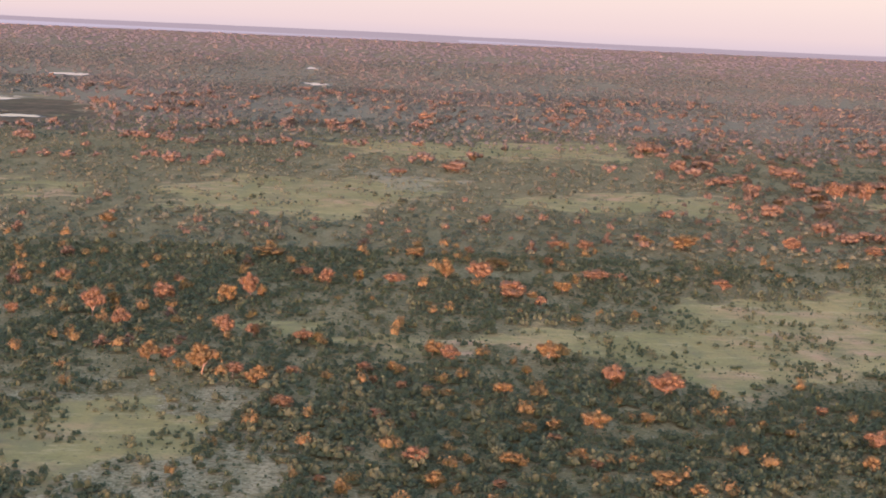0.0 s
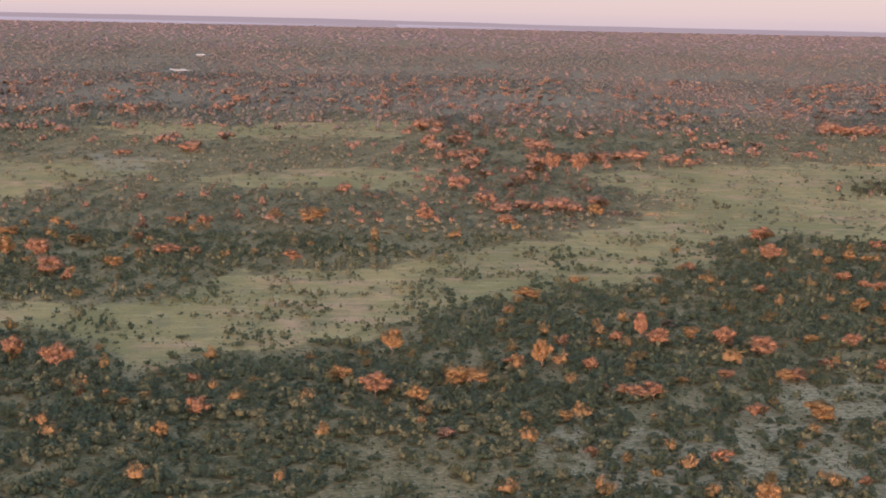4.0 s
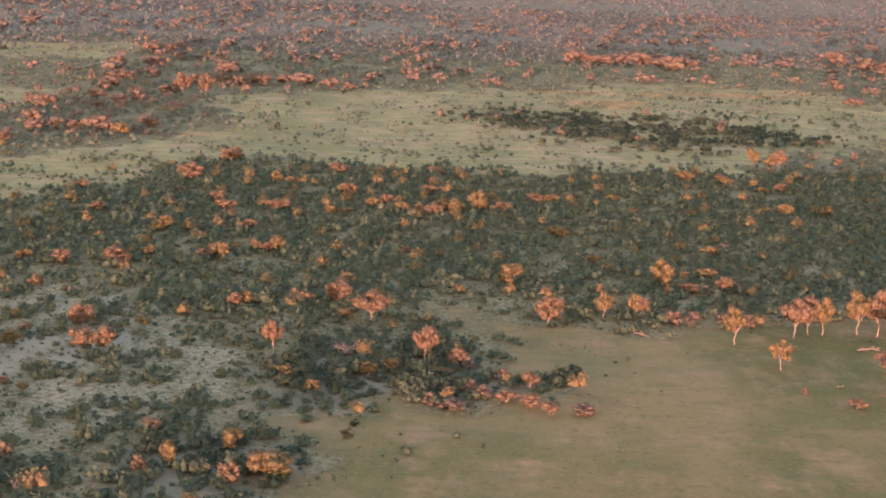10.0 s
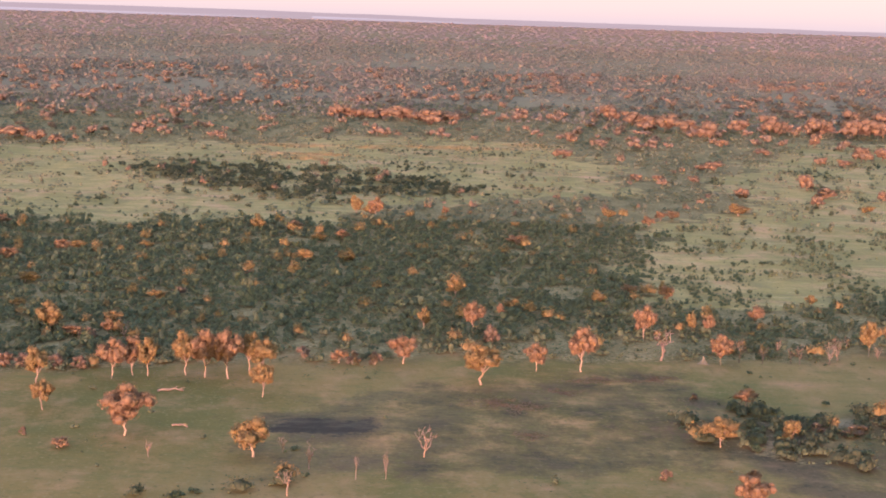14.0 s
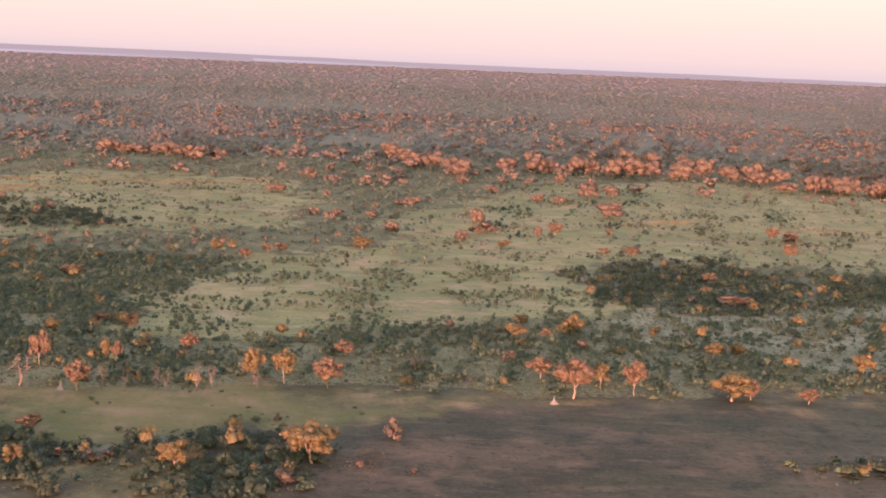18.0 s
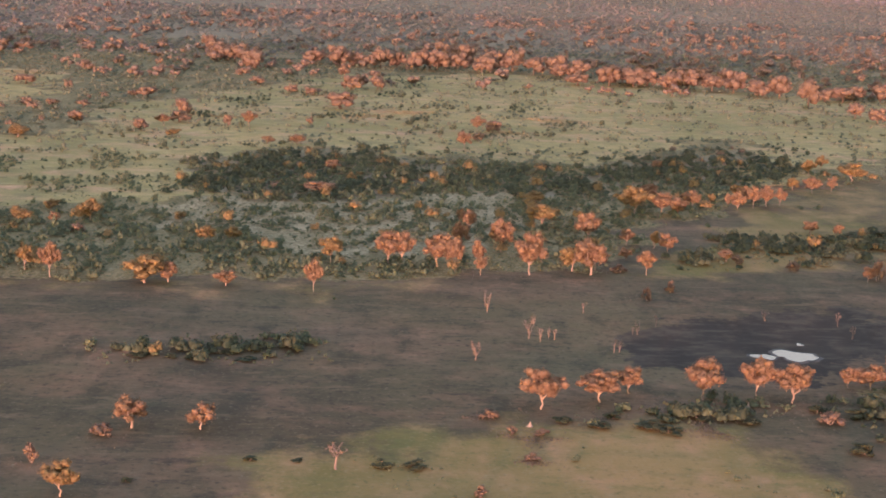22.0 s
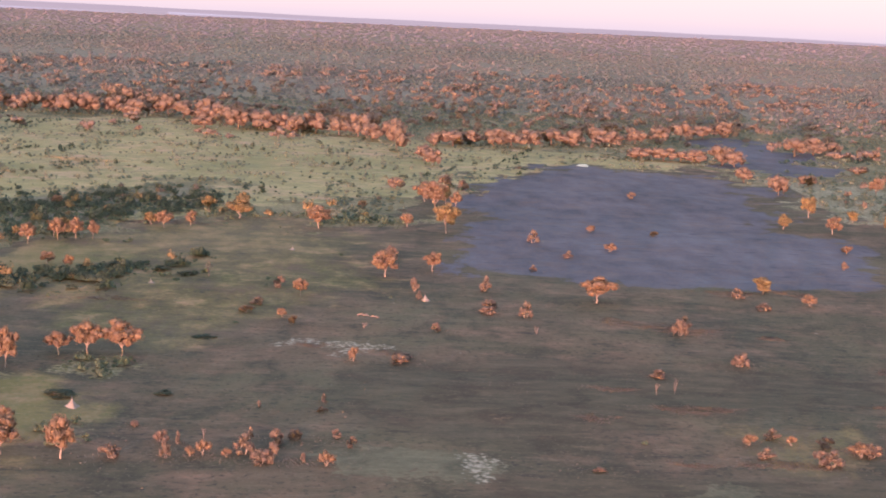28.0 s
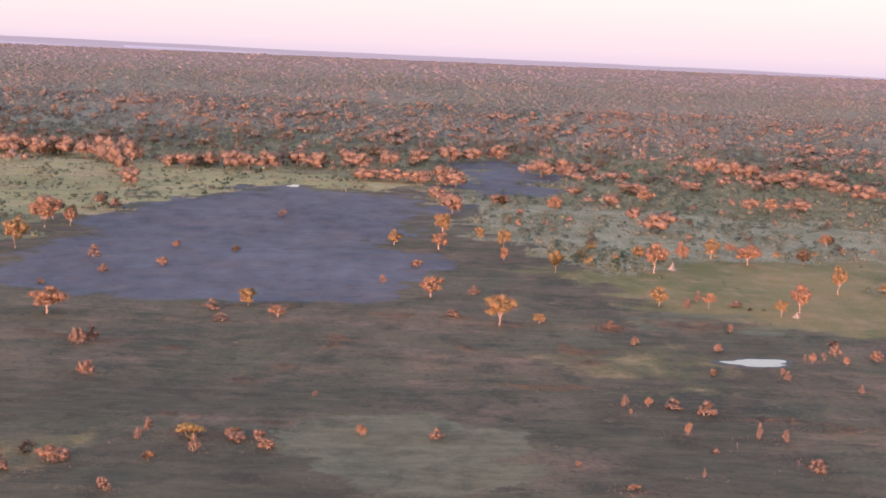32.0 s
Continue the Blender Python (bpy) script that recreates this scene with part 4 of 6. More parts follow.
PLACES.setdefault('round', []).extend([
    (-91, 588, 8.9, 5.1), (-51, 434, 8.9, 6.6), (-46, 360, 5.9, 5.9), (-42, 363, 5.3, 4.2), (-33, 437, 6.3, 6.4), (-30, 391, 6.4, 6.4),
    (-25, 520, 13.3, 5.4), (-25, 348, 6.3, 4.3), (-23, 392, 5.7, 4.5), (-19, 340, 6.2, 5.1), (-13, 484, 7.4, 4.7), (-12, 319, 7.2, 4.2),
    (-10, 387, 6.0, 4.4), (-6, 386, 4.0, 4.1), (-5, 469, 6.0, 6.8), (1, 261, 4.6, 3.8), (5, 476, 4.9, 5.8), (6, 355, 5.2, 3.5),
    (13, 354, 5.8, 3.8), (15, 280, 6.1, 4.5), (16, 476, 8.2, 5.0), (18, 267, 4.9, 3.7), (23, 376, 6.8, 4.6), (25, 531, 8.6, 4.7),
])
PLACES.setdefault('round', []).extend([
    (33, 487, 7.5, 7.9), (33, 282, 6.4, 3.4), (37, 336, 5.3, 3.9), (39, 306, 5.6, 3.1), (44, 299, 4.7, 2.8), (44, 484, 10.4, 8.2),
    (45, 309, 4.3, 3.5), (47, 287, 5.3, 3.2), (52, 459, 11.9, 6.7), (52, 513, 10.1, 4.2), (59, 446, 4.6, 4.4), (59, 839, 16.0, 7.3),
    (61, 269, 6.7, 4.4), (66, 264, 4.9, 3.2), (66, 315, 4.4, 3.2), (79, 561, 9.6, 4.5), (83, 494, 10.7, 4.8), (90, 311, 3.6, 2.9),
    (90, 560, 8.7, 5.0), (95, 305, 4.3, 2.9), (107, 324, 4.6, 3.0), (110, 297, 5.8, 5.1), (124, 486, 8.4, 4.4), (129, 572, 14.8, 7.0),
])
PLACES.setdefault('round', []).extend([
    (139, 328, 6.2, 4.3), (142, 662, 7.4, 5.3), (155, 308, 5.6, 5.1), (163, 195, 5.6, 4.9), (166, 323, 11.2, 5.6), (172, 207, 5.8, 4.6),
    (173, 337, 4.4, 3.3), (179, 341, 5.9, 4.2), (181, 207, 6.9, 4.4), (190, 217, 4.1, 4.1), (192, 420, 9.0, 4.8), (192, 874, 11.5, 9.7),
    (193, 363, 5.3, 3.9), (193, 679, 10.6, 7.1), (194, 992, 16.0, 9.5), (196, 338, 5.0, 4.2), (199, 813, 10.0, 5.7), (200, 624, 10.8, 7.6),
    (201, 314, 8.2, 4.0), (202, 566, 10.4, 5.6), (205, 758, 8.2, 6.5), (205, 605, 9.0, 5.5), (206, 815, 11.9, 5.9), (206, 315, 6.9, 4.0),
])
PLACES.setdefault('round', []).extend([
    (207, 367, 5.4, 4.2), (207, 764, 9.9, 7.4), (208, 265, 5.4, 3.7), (209, 718, 9.0, 6.1), (210, 893, 15.3, 7.9), (210, 242, 5.0, 5.1),
    (213, 609, 8.1, 5.7), (216, 680, 7.4, 5.1), (218, 833, 10.7, 6.0), (219, 611, 7.7, 4.8), (222, 697, 10.0, 5.7), (224, 298, 5.5, 3.8),
    (228, 611, 11.3, 6.8), (228, 373, 6.5, 3.7), (229, 711, 8.6, 7.0), (231, 253, 3.2, 2.7), (234, 604, 7.6, 5.6), (237, 296, 9.4, 4.8),
    (238, 752, 10.0, 5.5), (239, 329, 5.1, 3.3), (241, 594, 7.9, 6.4), (241, 354, 9.6, 5.9), (242, 329, 6.1, 3.9), (242, 775, 10.0, 7.5),
])
PLACES.setdefault('round', []).extend([
    (244, 806, 11.8, 5.8), (246, 263, 9.6, 4.8), (247, 624, 10.7, 5.2), (253, 883, 12.2, 7.1), (256, 869, 15.6, 7.7), (256, 365, 5.1, 3.3),
    (259, 798, 11.2, 7.1), (262, 431, 5.6, 3.9), (264, 246, 6.1, 5.8), (264, 210, 6.0, 4.0), (265, 338, 5.3, 3.6), (266, 362, 5.7, 4.2),
    (269, 799, 12.1, 6.2), (269, 281, 5.7, 5.0), (271, 288, 5.9, 4.0), (272, 251, 3.6, 2.7), (278, 804, 13.8, 7.7), (279, 364, 9.0, 5.2),
    (282, 198, 5.7, 3.1), (284, 409, 6.4, 4.4), (285, 286, 5.9, 5.2), (286, 209, 4.1, 4.2), (288, 288, 5.8, 4.7), (290, 198, 7.5, 2.7),
])
PLACES.setdefault('round', []).extend([
    (290, 809, 9.8, 6.7), (296, 440, 4.5, 3.9), (299, 436, 5.7, 4.3), (301, 378, 6.6, 3.7), (301, 810, 15.0, 7.1), (303, 372, 5.9, 5.6),
    (307, 219, 3.6, 3.3), (311, 324, 4.3, 4.4), (311, 223, 3.8, 4.2), (313, 327, 4.7, 3.9), (313, 440, 8.8, 4.7), (315, 794, 11.4, 7.0),
    (316, 386, 5.0, 4.5), (317, 383, 5.4, 4.8), (320, 230, 4.8, 4.3), (321, 215, 4.5, 4.3), (325, 793, 8.7, 5.2), (326, 271, 4.8, 3.0),
    (327, 218, 9.1, 5.5), (331, 474, 4.9, 4.6), (331, 262, 4.0, 3.0), (333, 471, 7.0, 5.0), (334, 328, 8.1, 6.3), (340, 450, 5.1, 4.4),
])
PLACES.setdefault('round', []).extend([
    (341, 274, 4.9, 3.1), (344, 453, 5.9, 4.5), (345, 278, 4.9, 3.1), (349, 442, 5.6, 3.9), (349, 383, 4.0, 3.2), (358, 437, 6.7, 4.9),
    (358, 281, 5.3, 4.4), (358, 474, 8.3, 4.3), (360, 443, 6.5, 4.4), (365, 443, 7.2, 5.3), (372, 446, 8.6, 7.5), (374, 350, 9.0, 6.0),
    (379, 314, 7.8, 7.5), (391, 466, 6.9, 3.8), (391, 413, 6.0, 3.4), (393, 413, 6.1, 3.4), (397, 377, 5.3, 3.1), (399, 323, 3.9, 6.2),
    (410, 351, 8.5, 7.8), (416, 347, 6.0, 3.1), (430, 389, 5.7, 3.5), (447, 519, 6.7, 3.8), (448, 515, 7.6, 4.6), (460, 516, 7.1, 3.8),
])
PLACES.setdefault('round', []).extend([
    (460, 508, 6.6, 4.1), (464, 256, 9.5, 7.9), (466, 451, 5.8, 4.8), (468, 1000, 16.0, 11.1), (477, 498, 6.4, 4.4), (479, 453, 6.7, 4.4),
    (479, 1004, 16.0, 7.9), (481, 557, 6.7, 7.6), (486, 551, 6.1, 5.3), (488, 998, 15.2, 8.2), (492, 327, 7.5, 7.4), (499, 1006, 16.0, 8.0),
    (509, 986, 16.0, 10.4), (519, 974, 12.2, 9.2), (522, 386, 5.4, 3.5), (527, 967, 16.0, 10.9), (534, 493, 9.6, 3.6), (540, 984, 14.6, 7.9),
    (546, 396, 5.9, 3.9), (557, 409, 6.4, 3.7), (561, 295, 6.1, 3.9), (563, 269, 4.9, 5.0), (565, 365, 3.5, 5.4), (566, 402, 5.3, 5.0),
])
PLACES.setdefault('round', []).extend([
    (566, 408, 4.2, 5.0), (584, 376, 5.8, 5.6), (587, 542, 7.0, 4.4), (592, 271, 7.8, 6.2), (599, 558, 7.3, 4.1), (629, 578, 11.5, 5.2),
    (654, 1038, 16.0, 12.9), (655, 734, 10.8, 5.9), (662, 1002, 16.0, 11.5), (666, 971, 16.0, 10.8), (669, 404, 7.9, 4.7), (673, 424, 5.9, 3.8),
    (676, 961, 16.0, 13.5), (678, 405, 4.4, 3.4), (682, 638, 9.3, 5.7), (685, 593, 7.7, 3.8), (686, 412, 7.6, 6.5), (687, 949, 16.0, 10.7),
    (691, 912, 14.7, 13.4), (710, 415, 4.7, 3.1), (712, 336, 12.4, 7.5), (717, 338, 5.9, 5.6), (720, 387, 6.3, 5.1), (725, 233, 7.4, 5.8),
])
PLACES.setdefault('round', []).extend([
    (726, 968, 16.0, 10.3), (727, 389, 5.8, 3.9), (730, 336, 6.1, 4.2), (734, 580, 9.1, 4.3), (736, 233, 6.2, 5.1), (741, 950, 16.0, 15.6),
    (747, 711, 14.9, 8.4), (747, 469, 14.4, 3.9), (749, 515, 7.7, 4.2), (750, 962, 14.3, 10.7), (751, 801, 11.4, 9.4), (767, 942, 14.1, 14.6),
    (777, 954, 14.0, 12.1), (779, 363, 10.8, 8.7), (790, 412, 5.4, 6.1), (790, 941, 15.3, 14.8), (798, 957, 16.0, 12.1), (802, 942, 16.0, 13.9),
    (809, 994, 16.0, 16.8), (812, 362, 7.9, 6.6), (813, 459, 8.7, 4.1), (815, 954, 16.0, 12.9), (816, 358, 11.3, 9.5), (818, 365, 6.5, 9.2),
])
PLACES.setdefault('round', []).extend([
    (821, 978, 16.0, 17.0), (828, 379, 4.9, 3.4), (829, 937, 16.0, 12.4), (837, 953, 16.0, 15.4), (849, 952, 16.0, 16.3), (851, 230, 3.3, 3.8),
    (854, 379, 5.9, 3.7), (861, 935, 16.0, 12.0), (866, 543, 6.0, 4.3), (875, 930, 16.0, 15.8), (876, 919, 16.0, 10.7), (879, 246, 4.4, 4.8),
    (881, 481, 6.3, 5.5), (885, 360, 4.7, 4.1), (886, 910, 16.0, 13.4), (888, 422, 6.2, 4.1), (889, 298, 9.2, 7.3), (894, 258, 3.4, 2.4),
    (896, 256, 3.4, 2.6), (899, 879, 16.0, 13.6), (900, 282, 4.9, 2.6), (906, 900, 16.0, 12.8), (911, 890, 16.0, 12.0), (913, 877, 16.0, 12.1),
])
PLACES.setdefault('round', []).extend([
    (920, 896, 16.0, 10.8), (922, 884, 16.0, 10.6), (928, 245, 6.7, 8.0), (933, 864, 13.0, 11.9), (933, 874, 16.0, 9.2), (940, 883, 16.0, 11.1),
    (944, 872, 16.0, 13.9), (957, 906, 13.7, 10.7), (957, 869, 16.0, 11.3), (968, 862, 16.0, 14.9), (974, 907, 14.5, 10.8), (976, 838, 16.0, 11.1),
    (987, 626, 8.0, 5.5), (988, 837, 15.2, 14.9), (989, 783, 12.7, 16.8), (990, 519, 6.2, 5.5), (1002, 745, 10.7, 8.8), (1006, 584, 6.5, 7.1),
    (1006, 723, 9.9, 8.7), (1008, 636, 6.4, 6.0), (1010, 825, 11.3, 8.6), (1020, 825, 14.7, 9.7), (1030, 835, 14.0, 9.7), (1042, 828, 12.7, 11.0),
])
PLACES.setdefault('round', []).extend([
    (1052, 830, 16.0, 10.4), (1062, 834, 16.0, 11.2), (1077, 856, 16.0, 11.0), (1088, 852, 16.0, 11.4), (1088, 415, 7.8, 5.4), (1105, 873, 13.9, 11.7),
    (1112, 864, 16.0, 10.4), (1117, 789, 16.0, 7.1), (1128, 876, 14.8, 11.0), (1129, 790, 15.4, 8.1), (1129, 549, 7.5, 6.1), (1137, 786, 14.8, 6.4),
    (1139, 441, 9.1, 6.8), (1145, 784, 13.3, 8.1), (1145, 541, 8.3, 6.9), (1146, 901, 16.0, 11.5), (1148, 584, 8.0, 9.3), (1150, 700, 9.5, 8.9),
    (1155, 656, 8.9, 9.4), (1157, 777, 16.0, 11.7), (1162, 572, 6.3, 5.0), (1162, 772, 12.4, 9.4), (1165, 928, 16.0, 11.8), (1167, 522, 4.9, 5.4),
])
PLACES.setdefault('round', []).extend([
    (1167, 403, 4.5, 3.3), (1169, 550, 6.1, 7.5), (1179, 695, 9.5, 6.1), (1181, 940, 16.0, 9.9), (1198, 958, 16.0, 11.8), (1206, 438, 6.8, 6.1),
    (1213, 844, 16.0, 10.9), (1216, 534, 6.9, 5.2), (1220, 750, 10.2, 5.4), (1227, 856, 16.0, 12.0), (1232, 708, 10.3, 7.4), (1234, 656, 8.4, 6.8),
    (1238, 615, 16.0, 9.9), (1242, 872, 14.0, 8.2), (1275, 534, 7.8, 6.5), (1298, 709, 8.5, 6.8), (1299, 587, 8.6, 5.2), (1317, 901, 15.1, 12.9),
    (1323, 717, 15.4, 6.9), (1327, 880, 16.0, 12.3), (1341, 888, 16.0, 10.5), (1350, 863, 15.8, 8.0), (1363, 868, 16.0, 10.0), (1369, 838, 15.6, 10.3),
])
PLACES.setdefault('round', []).extend([
    (1369, 802, 16.0, 9.3), (1374, 780, 16.0, 10.0), (1385, 774, 12.0, 7.6),
])
PLACES.setdefault('rust', []).extend([
    (-120, 562, 11.8, 5.8), (-98, 455, 8.9, 6.9), (-92, 510, 8.6, 4.9), (-85, 463, 11.7, 5.5), (-60, 377, 6.4, 3.7), (-53, 378, 6.5, 4.0),
    (-50, 464, 9.9, 4.9), (-47, 416, 6.4, 3.4), (-41, 382, 5.6, 3.1), (-32, 505, 8.6, 4.5), (7, 557, 8.1, 4.0), (45, 543, 7.9, 3.9),
    (68, 550, 7.1, 5.8), (92, 496, 8.6, 3.6), (101, 578, 7.5, 5.1), (115, 589, 9.1, 4.8), (159, 284, 5.0, 2.9), (183, 224, 5.2, 4.2),
    (219, 399, 5.2, 2.9), (225, 389, 5.1, 2.9), (250, 471, 9.3, 4.2), (259, 253, 4.6, 4.0), (260, 212, 3.9, 3.3), (283, 224, 5.0, 3.0),
])
PLACES.setdefault('rust', []).extend([
    (286, 223, 5.3, 4.2), (324, 330, 5.5, 4.2), (326, 329, 6.2, 3.9), (352, 267, 5.5, 3.2), (352, 257, 4.6, 2.7), (356, 254, 5.7, 2.9),
    (360, 279, 5.0, 3.1), (360, 264, 4.7, 3.0), (362, 261, 5.8, 3.0), (366, 259, 5.8, 2.9), (366, 272, 5.3, 3.3), (370, 256, 5.8, 3.1),
    (371, 268, 7.2, 4.0), (373, 252, 5.2, 3.3), (379, 252, 6.8, 2.7), (407, 318, 5.5, 4.2), (411, 318, 5.5, 4.0), (418, 317, 6.2, 4.0),
    (420, 346, 6.1, 2.9), (423, 317, 4.9, 3.7), (430, 260, 4.8, 2.2), (435, 396, 7.0, 3.3), (470, 329, 4.9, 3.8), (478, 326, 5.1, 4.1),
])
PLACES.setdefault('rust', []).extend([
    (481, 325, 4.6, 3.8), (486, 325, 4.6, 4.1), (513, 345, 8.8, 6.6), (570, 277, 4.8, 2.3), (576, 274, 5.3, 2.8), (579, 277, 3.6, 2.3),
    (633, 295, 8.3, 5.2), (652, 413, 5.7, 4.1), (665, 374, 5.9, 3.4), (686, 394, 5.2, 3.3), (783, 242, 4.3, 2.1), (824, 363, 5.7, 1.2),
    (825, 331, 3.5, 4.2), (832, 340, 3.6, 3.4), (841, 243, 5.4, 2.9), (856, 375, 5.2, 3.4), (857, 245, 4.6, 2.3), (858, 252, 3.9, 2.1),
    (863, 247, 4.6, 2.8), (866, 233, 5.4, 2.9), (866, 249, 4.3, 3.0), (867, 231, 5.1, 2.8), (869, 370, 4.2, 3.4), (876, 268, 3.6, 3.9),
])
PLACES.setdefault('rust', []).extend([
    (884, 255, 4.5, 2.6), (888, 362, 4.0, 7.2), (898, 248, 6.6, 2.1), (936, 246, 6.7, 3.2), (943, 256, 3.4, 3.1), (945, 247, 2.4, 4.0),
    (948, 367, 5.7, 2.4), (951, 249, 3.5, 3.6), (954, 399, 5.1, 4.2), (957, 363, 3.7, 2.9), (958, 250, 4.9, 4.3), (960, 355, 3.4, 2.9),
    (961, 245, 4.7, 3.1), (963, 245, 3.5, 5.1), (963, 255, 3.8, 4.3), (966, 259, 3.2, 2.7), (970, 277, 2.9, 1.6), (972, 244, 3.9, 3.4),
    (973, 260, 2.7, 2.4), (975, 320, 3.6, 4.0), (976, 255, 2.9, 2.8), (984, 457, 5.9, 4.5), (985, 319, 5.0, 2.9), (986, 323, 4.7, 1.9),
])
PLACES.setdefault('rust', []).extend([
    (990, 401, 3.8, 5.3), (994, 352, 3.4, 2.9), (1008, 375, 5.6, 2.8), (1009, 383, 4.9, 3.1), (1009, 404, 4.6, 5.3), (1017, 372, 5.2, 4.9),
    (1031, 495, 9.2, 5.1), (1039, 466, 4.7, 3.0), (1048, 265, 4.0, 2.9), (1049, 257, 4.5, 2.6), (1053, 269, 4.3, 2.7), (1053, 356, 4.9, 5.6),
    (1054, 523, 5.3, 2.9), (1055, 362, 5.3, 4.4), (1055, 482, 7.0, 3.5), (1056, 266, 2.6, 2.5), (1058, 254, 5.2, 3.7), (1060, 326, 3.4, 3.8),
    (1060, 253, 5.6, 3.7), (1061, 326, 3.9, 4.3), (1062, 265, 5.1, 2.9), (1067, 260, 5.5, 3.3), (1069, 260, 5.2, 3.3), (1075, 516, 4.4, 2.9),
])
PLACES.setdefault('rust', []).extend([
    (1079, 408, 7.0, 3.6), (1079, 244, 2.4, 2.5), (1080, 275, 2.1, 3.0), (1080, 242, 2.1, 2.6), (1081, 281, 2.5, 3.6), (1084, 620, 8.4, 3.9),
    (1084, 261, 3.0, 2.5), (1091, 268, 3.1, 3.9), (1097, 400, 7.9, 3.9), (1097, 279, 4.9, 2.4), (1098, 276, 4.8, 2.5), (1102, 277, 3.2, 2.8),
    (1104, 271, 4.8, 2.5), (1111, 313, 2.2, 1.5), (1121, 282, 3.7, 2.8), (1125, 461, 3.5, 3.7), (1135, 280, 4.1, 2.6), (1136, 495, 7.2, 3.6),
    (1152, 448, 5.0, 3.3), (1176, 312, 2.4, 3.1), (1181, 312, 2.4, 2.6), (1185, 290, 2.5, 3.2), (1186, 311, 5.4, 2.8), (1189, 378, 3.3, 3.1),
])
PLACES.setdefault('rust', []).extend([
    (1192, 307, 6.7, 3.8), (1199, 289, 2.0, 4.1), (1202, 345, 2.7, 2.6), (1204, 266, 4.7, 3.4), (1204, 288, 2.0, 3.4), (1209, 372, 2.9, 3.1),
    (1214, 437, 4.1, 3.6), (1218, 399, 3.1, 3.3), (1219, 343, 2.7, 2.6), (1219, 447, 3.9, 4.0), (1229, 440, 7.6, 2.1), (1230, 362, 2.5, 3.3),
    (1238, 360, 2.2, 3.0), (1239, 373, 3.9, 4.0), (1248, 368, 4.2, 3.9),
])
PLACES.setdefault('dead', []).extend([
    (206, 210, 2.6, 3.4), (245, 245, 3.7, 3.0), (249, 241, 2.6, 3.5), (250, 242, 2.2, 2.9), (253, 240, 2.9, 3.8), (256, 251, 2.7, 3.5),
    (268, 237, 2.1, 2.5), (272, 235, 2.4, 2.2), (274, 331, 2.6, 2.7), (283, 210, 4.2, 3.2), (291, 208, 2.8, 3.7), (337, 286, 10.6, 4.0),
    (428, 346, 4.6, 4.1), (446, 255, 2.4, 3.2), (469, 259, 2.3, 2.7), (474, 249.5, 3.0, 4.5), (482, 244, 2.2, 4.7), (487, 244, 2.0, 5.2), (471, 234.5, 4.2, 5.0),
    (494, 257, 5.0, 5.1), (551, 333, 9.4, 9.0), (569, 333, 3.5, 4.7), (574, 332, 3.2, 4.1), (581, 333, 3.4, 4.5), (583, 333, 3.2, 4.3),
])
# the thin ones near (797, 297) stand in for slender reddish shrubs
PLACES.setdefault('dead', []).extend([
    (590, 333, 4.2, 5.7), (593, 337, 3.4, 4.6), (603, 338, 3.5, 3.9), (640, 360, 8.5, 3.9), (732, 469, 4.1, 3.8), (758, 216, 5.9, 4.8),
    (783, 279, 3.6, 3.3), (788, 318, 3.4, 4.6), (795, 297, 3.4, 3.5), (797, 307, 2.1, 2.3), (799, 297, 1.7, 2.3), (800, 296, 2.2, 2.9),
    (809, 319, 2.1, 2.8), (811, 288, 2.5, 3.2), (812, 288, 2.5, 2.6), (817, 302, 1.8, 2.3), (818, 302, 2.2, 2.9), (823, 308, 2.4, 3.2),
    (867, 241, 2.8, 3.7), (902, 246, 2.2, 2.9), (907, 245, 3.5, 4.6), (934, 412, 3.9, 3.6), (977, 352, 2.2, 1.4),
])
PLACES.setdefault('dark', []).extend([
    (765, 217, 4.0, 2.8), (770, 217, 5.0, 2.8), (804, 243, 4.3, 2.5), (809, 238, 6.3, 3.1), (827, 242, 5.3, 2.7), (842, 228, 6.1, 4.0),
    (858, 229, 4.7, 3.4), (886, 274, 4.9, 3.0), (902, 284, 5.0, 2.4),
])
PLACES.setdefault('yellow', []).extend([
    (1089, 277, 6.6, 3.8), (1090, 279, 6.5, 3.9),
])
PLACES.setdefault('umb', []).extend([
    (518, 375, 2.8, 4.2), (546, 230, 7.1, 6.7), (549, 242, 3.7, 3.7), (683, 346, 4.6, 7.2), (838, 394, 3.8, 5.3), (892, 470, 4.5, 6.3),
    (720, 202, 7.1, 5.5), (869, 466, 2.6, 4.4), (786, 387, 5.8, 7.2), (782, 372, 4.2, 5.6), (851, 266, 4.6, 4.1), (1229, 523, 5.9, 8.9),
])
PLACES.setdefault('rust', []).extend([
    (612, 263, 6.2, 4.1), (535, 246, 3.3, 2.7), (537, 230, 3.6, 2.2), (577, 232, 4.5, 2.3), (551, 298, 2.1, 2.1), (609, 308, 2.4, 2.1),
    (626, 275, 2.1, 1.7), (636, 272, 2.1, 1.3), (609, 237, 2.3, 2.3), (713, 216, 3.3, 4.2), (779, 206, 3.3, 2.0), (721, 229, 4.4, 2.7),
    (786, 234, 2.7, 1.8), (791, 233, 3.6, 1.8), (788, 222, 3.5, 1.6), (937, 265, 2.1, 1.6), (950, 377, 5.8, 1.4), (991, 391, 2.2, 2.9),
    (1040, 313, 5.4, 1.7), (1026, 441, 3.3, 2.3), (946, 255, 1.5, 2.9), (949, 248, 2.8, 2.4), (955, 248, 2.4, 2.1), (958, 260, 1.5, 2.5),
])
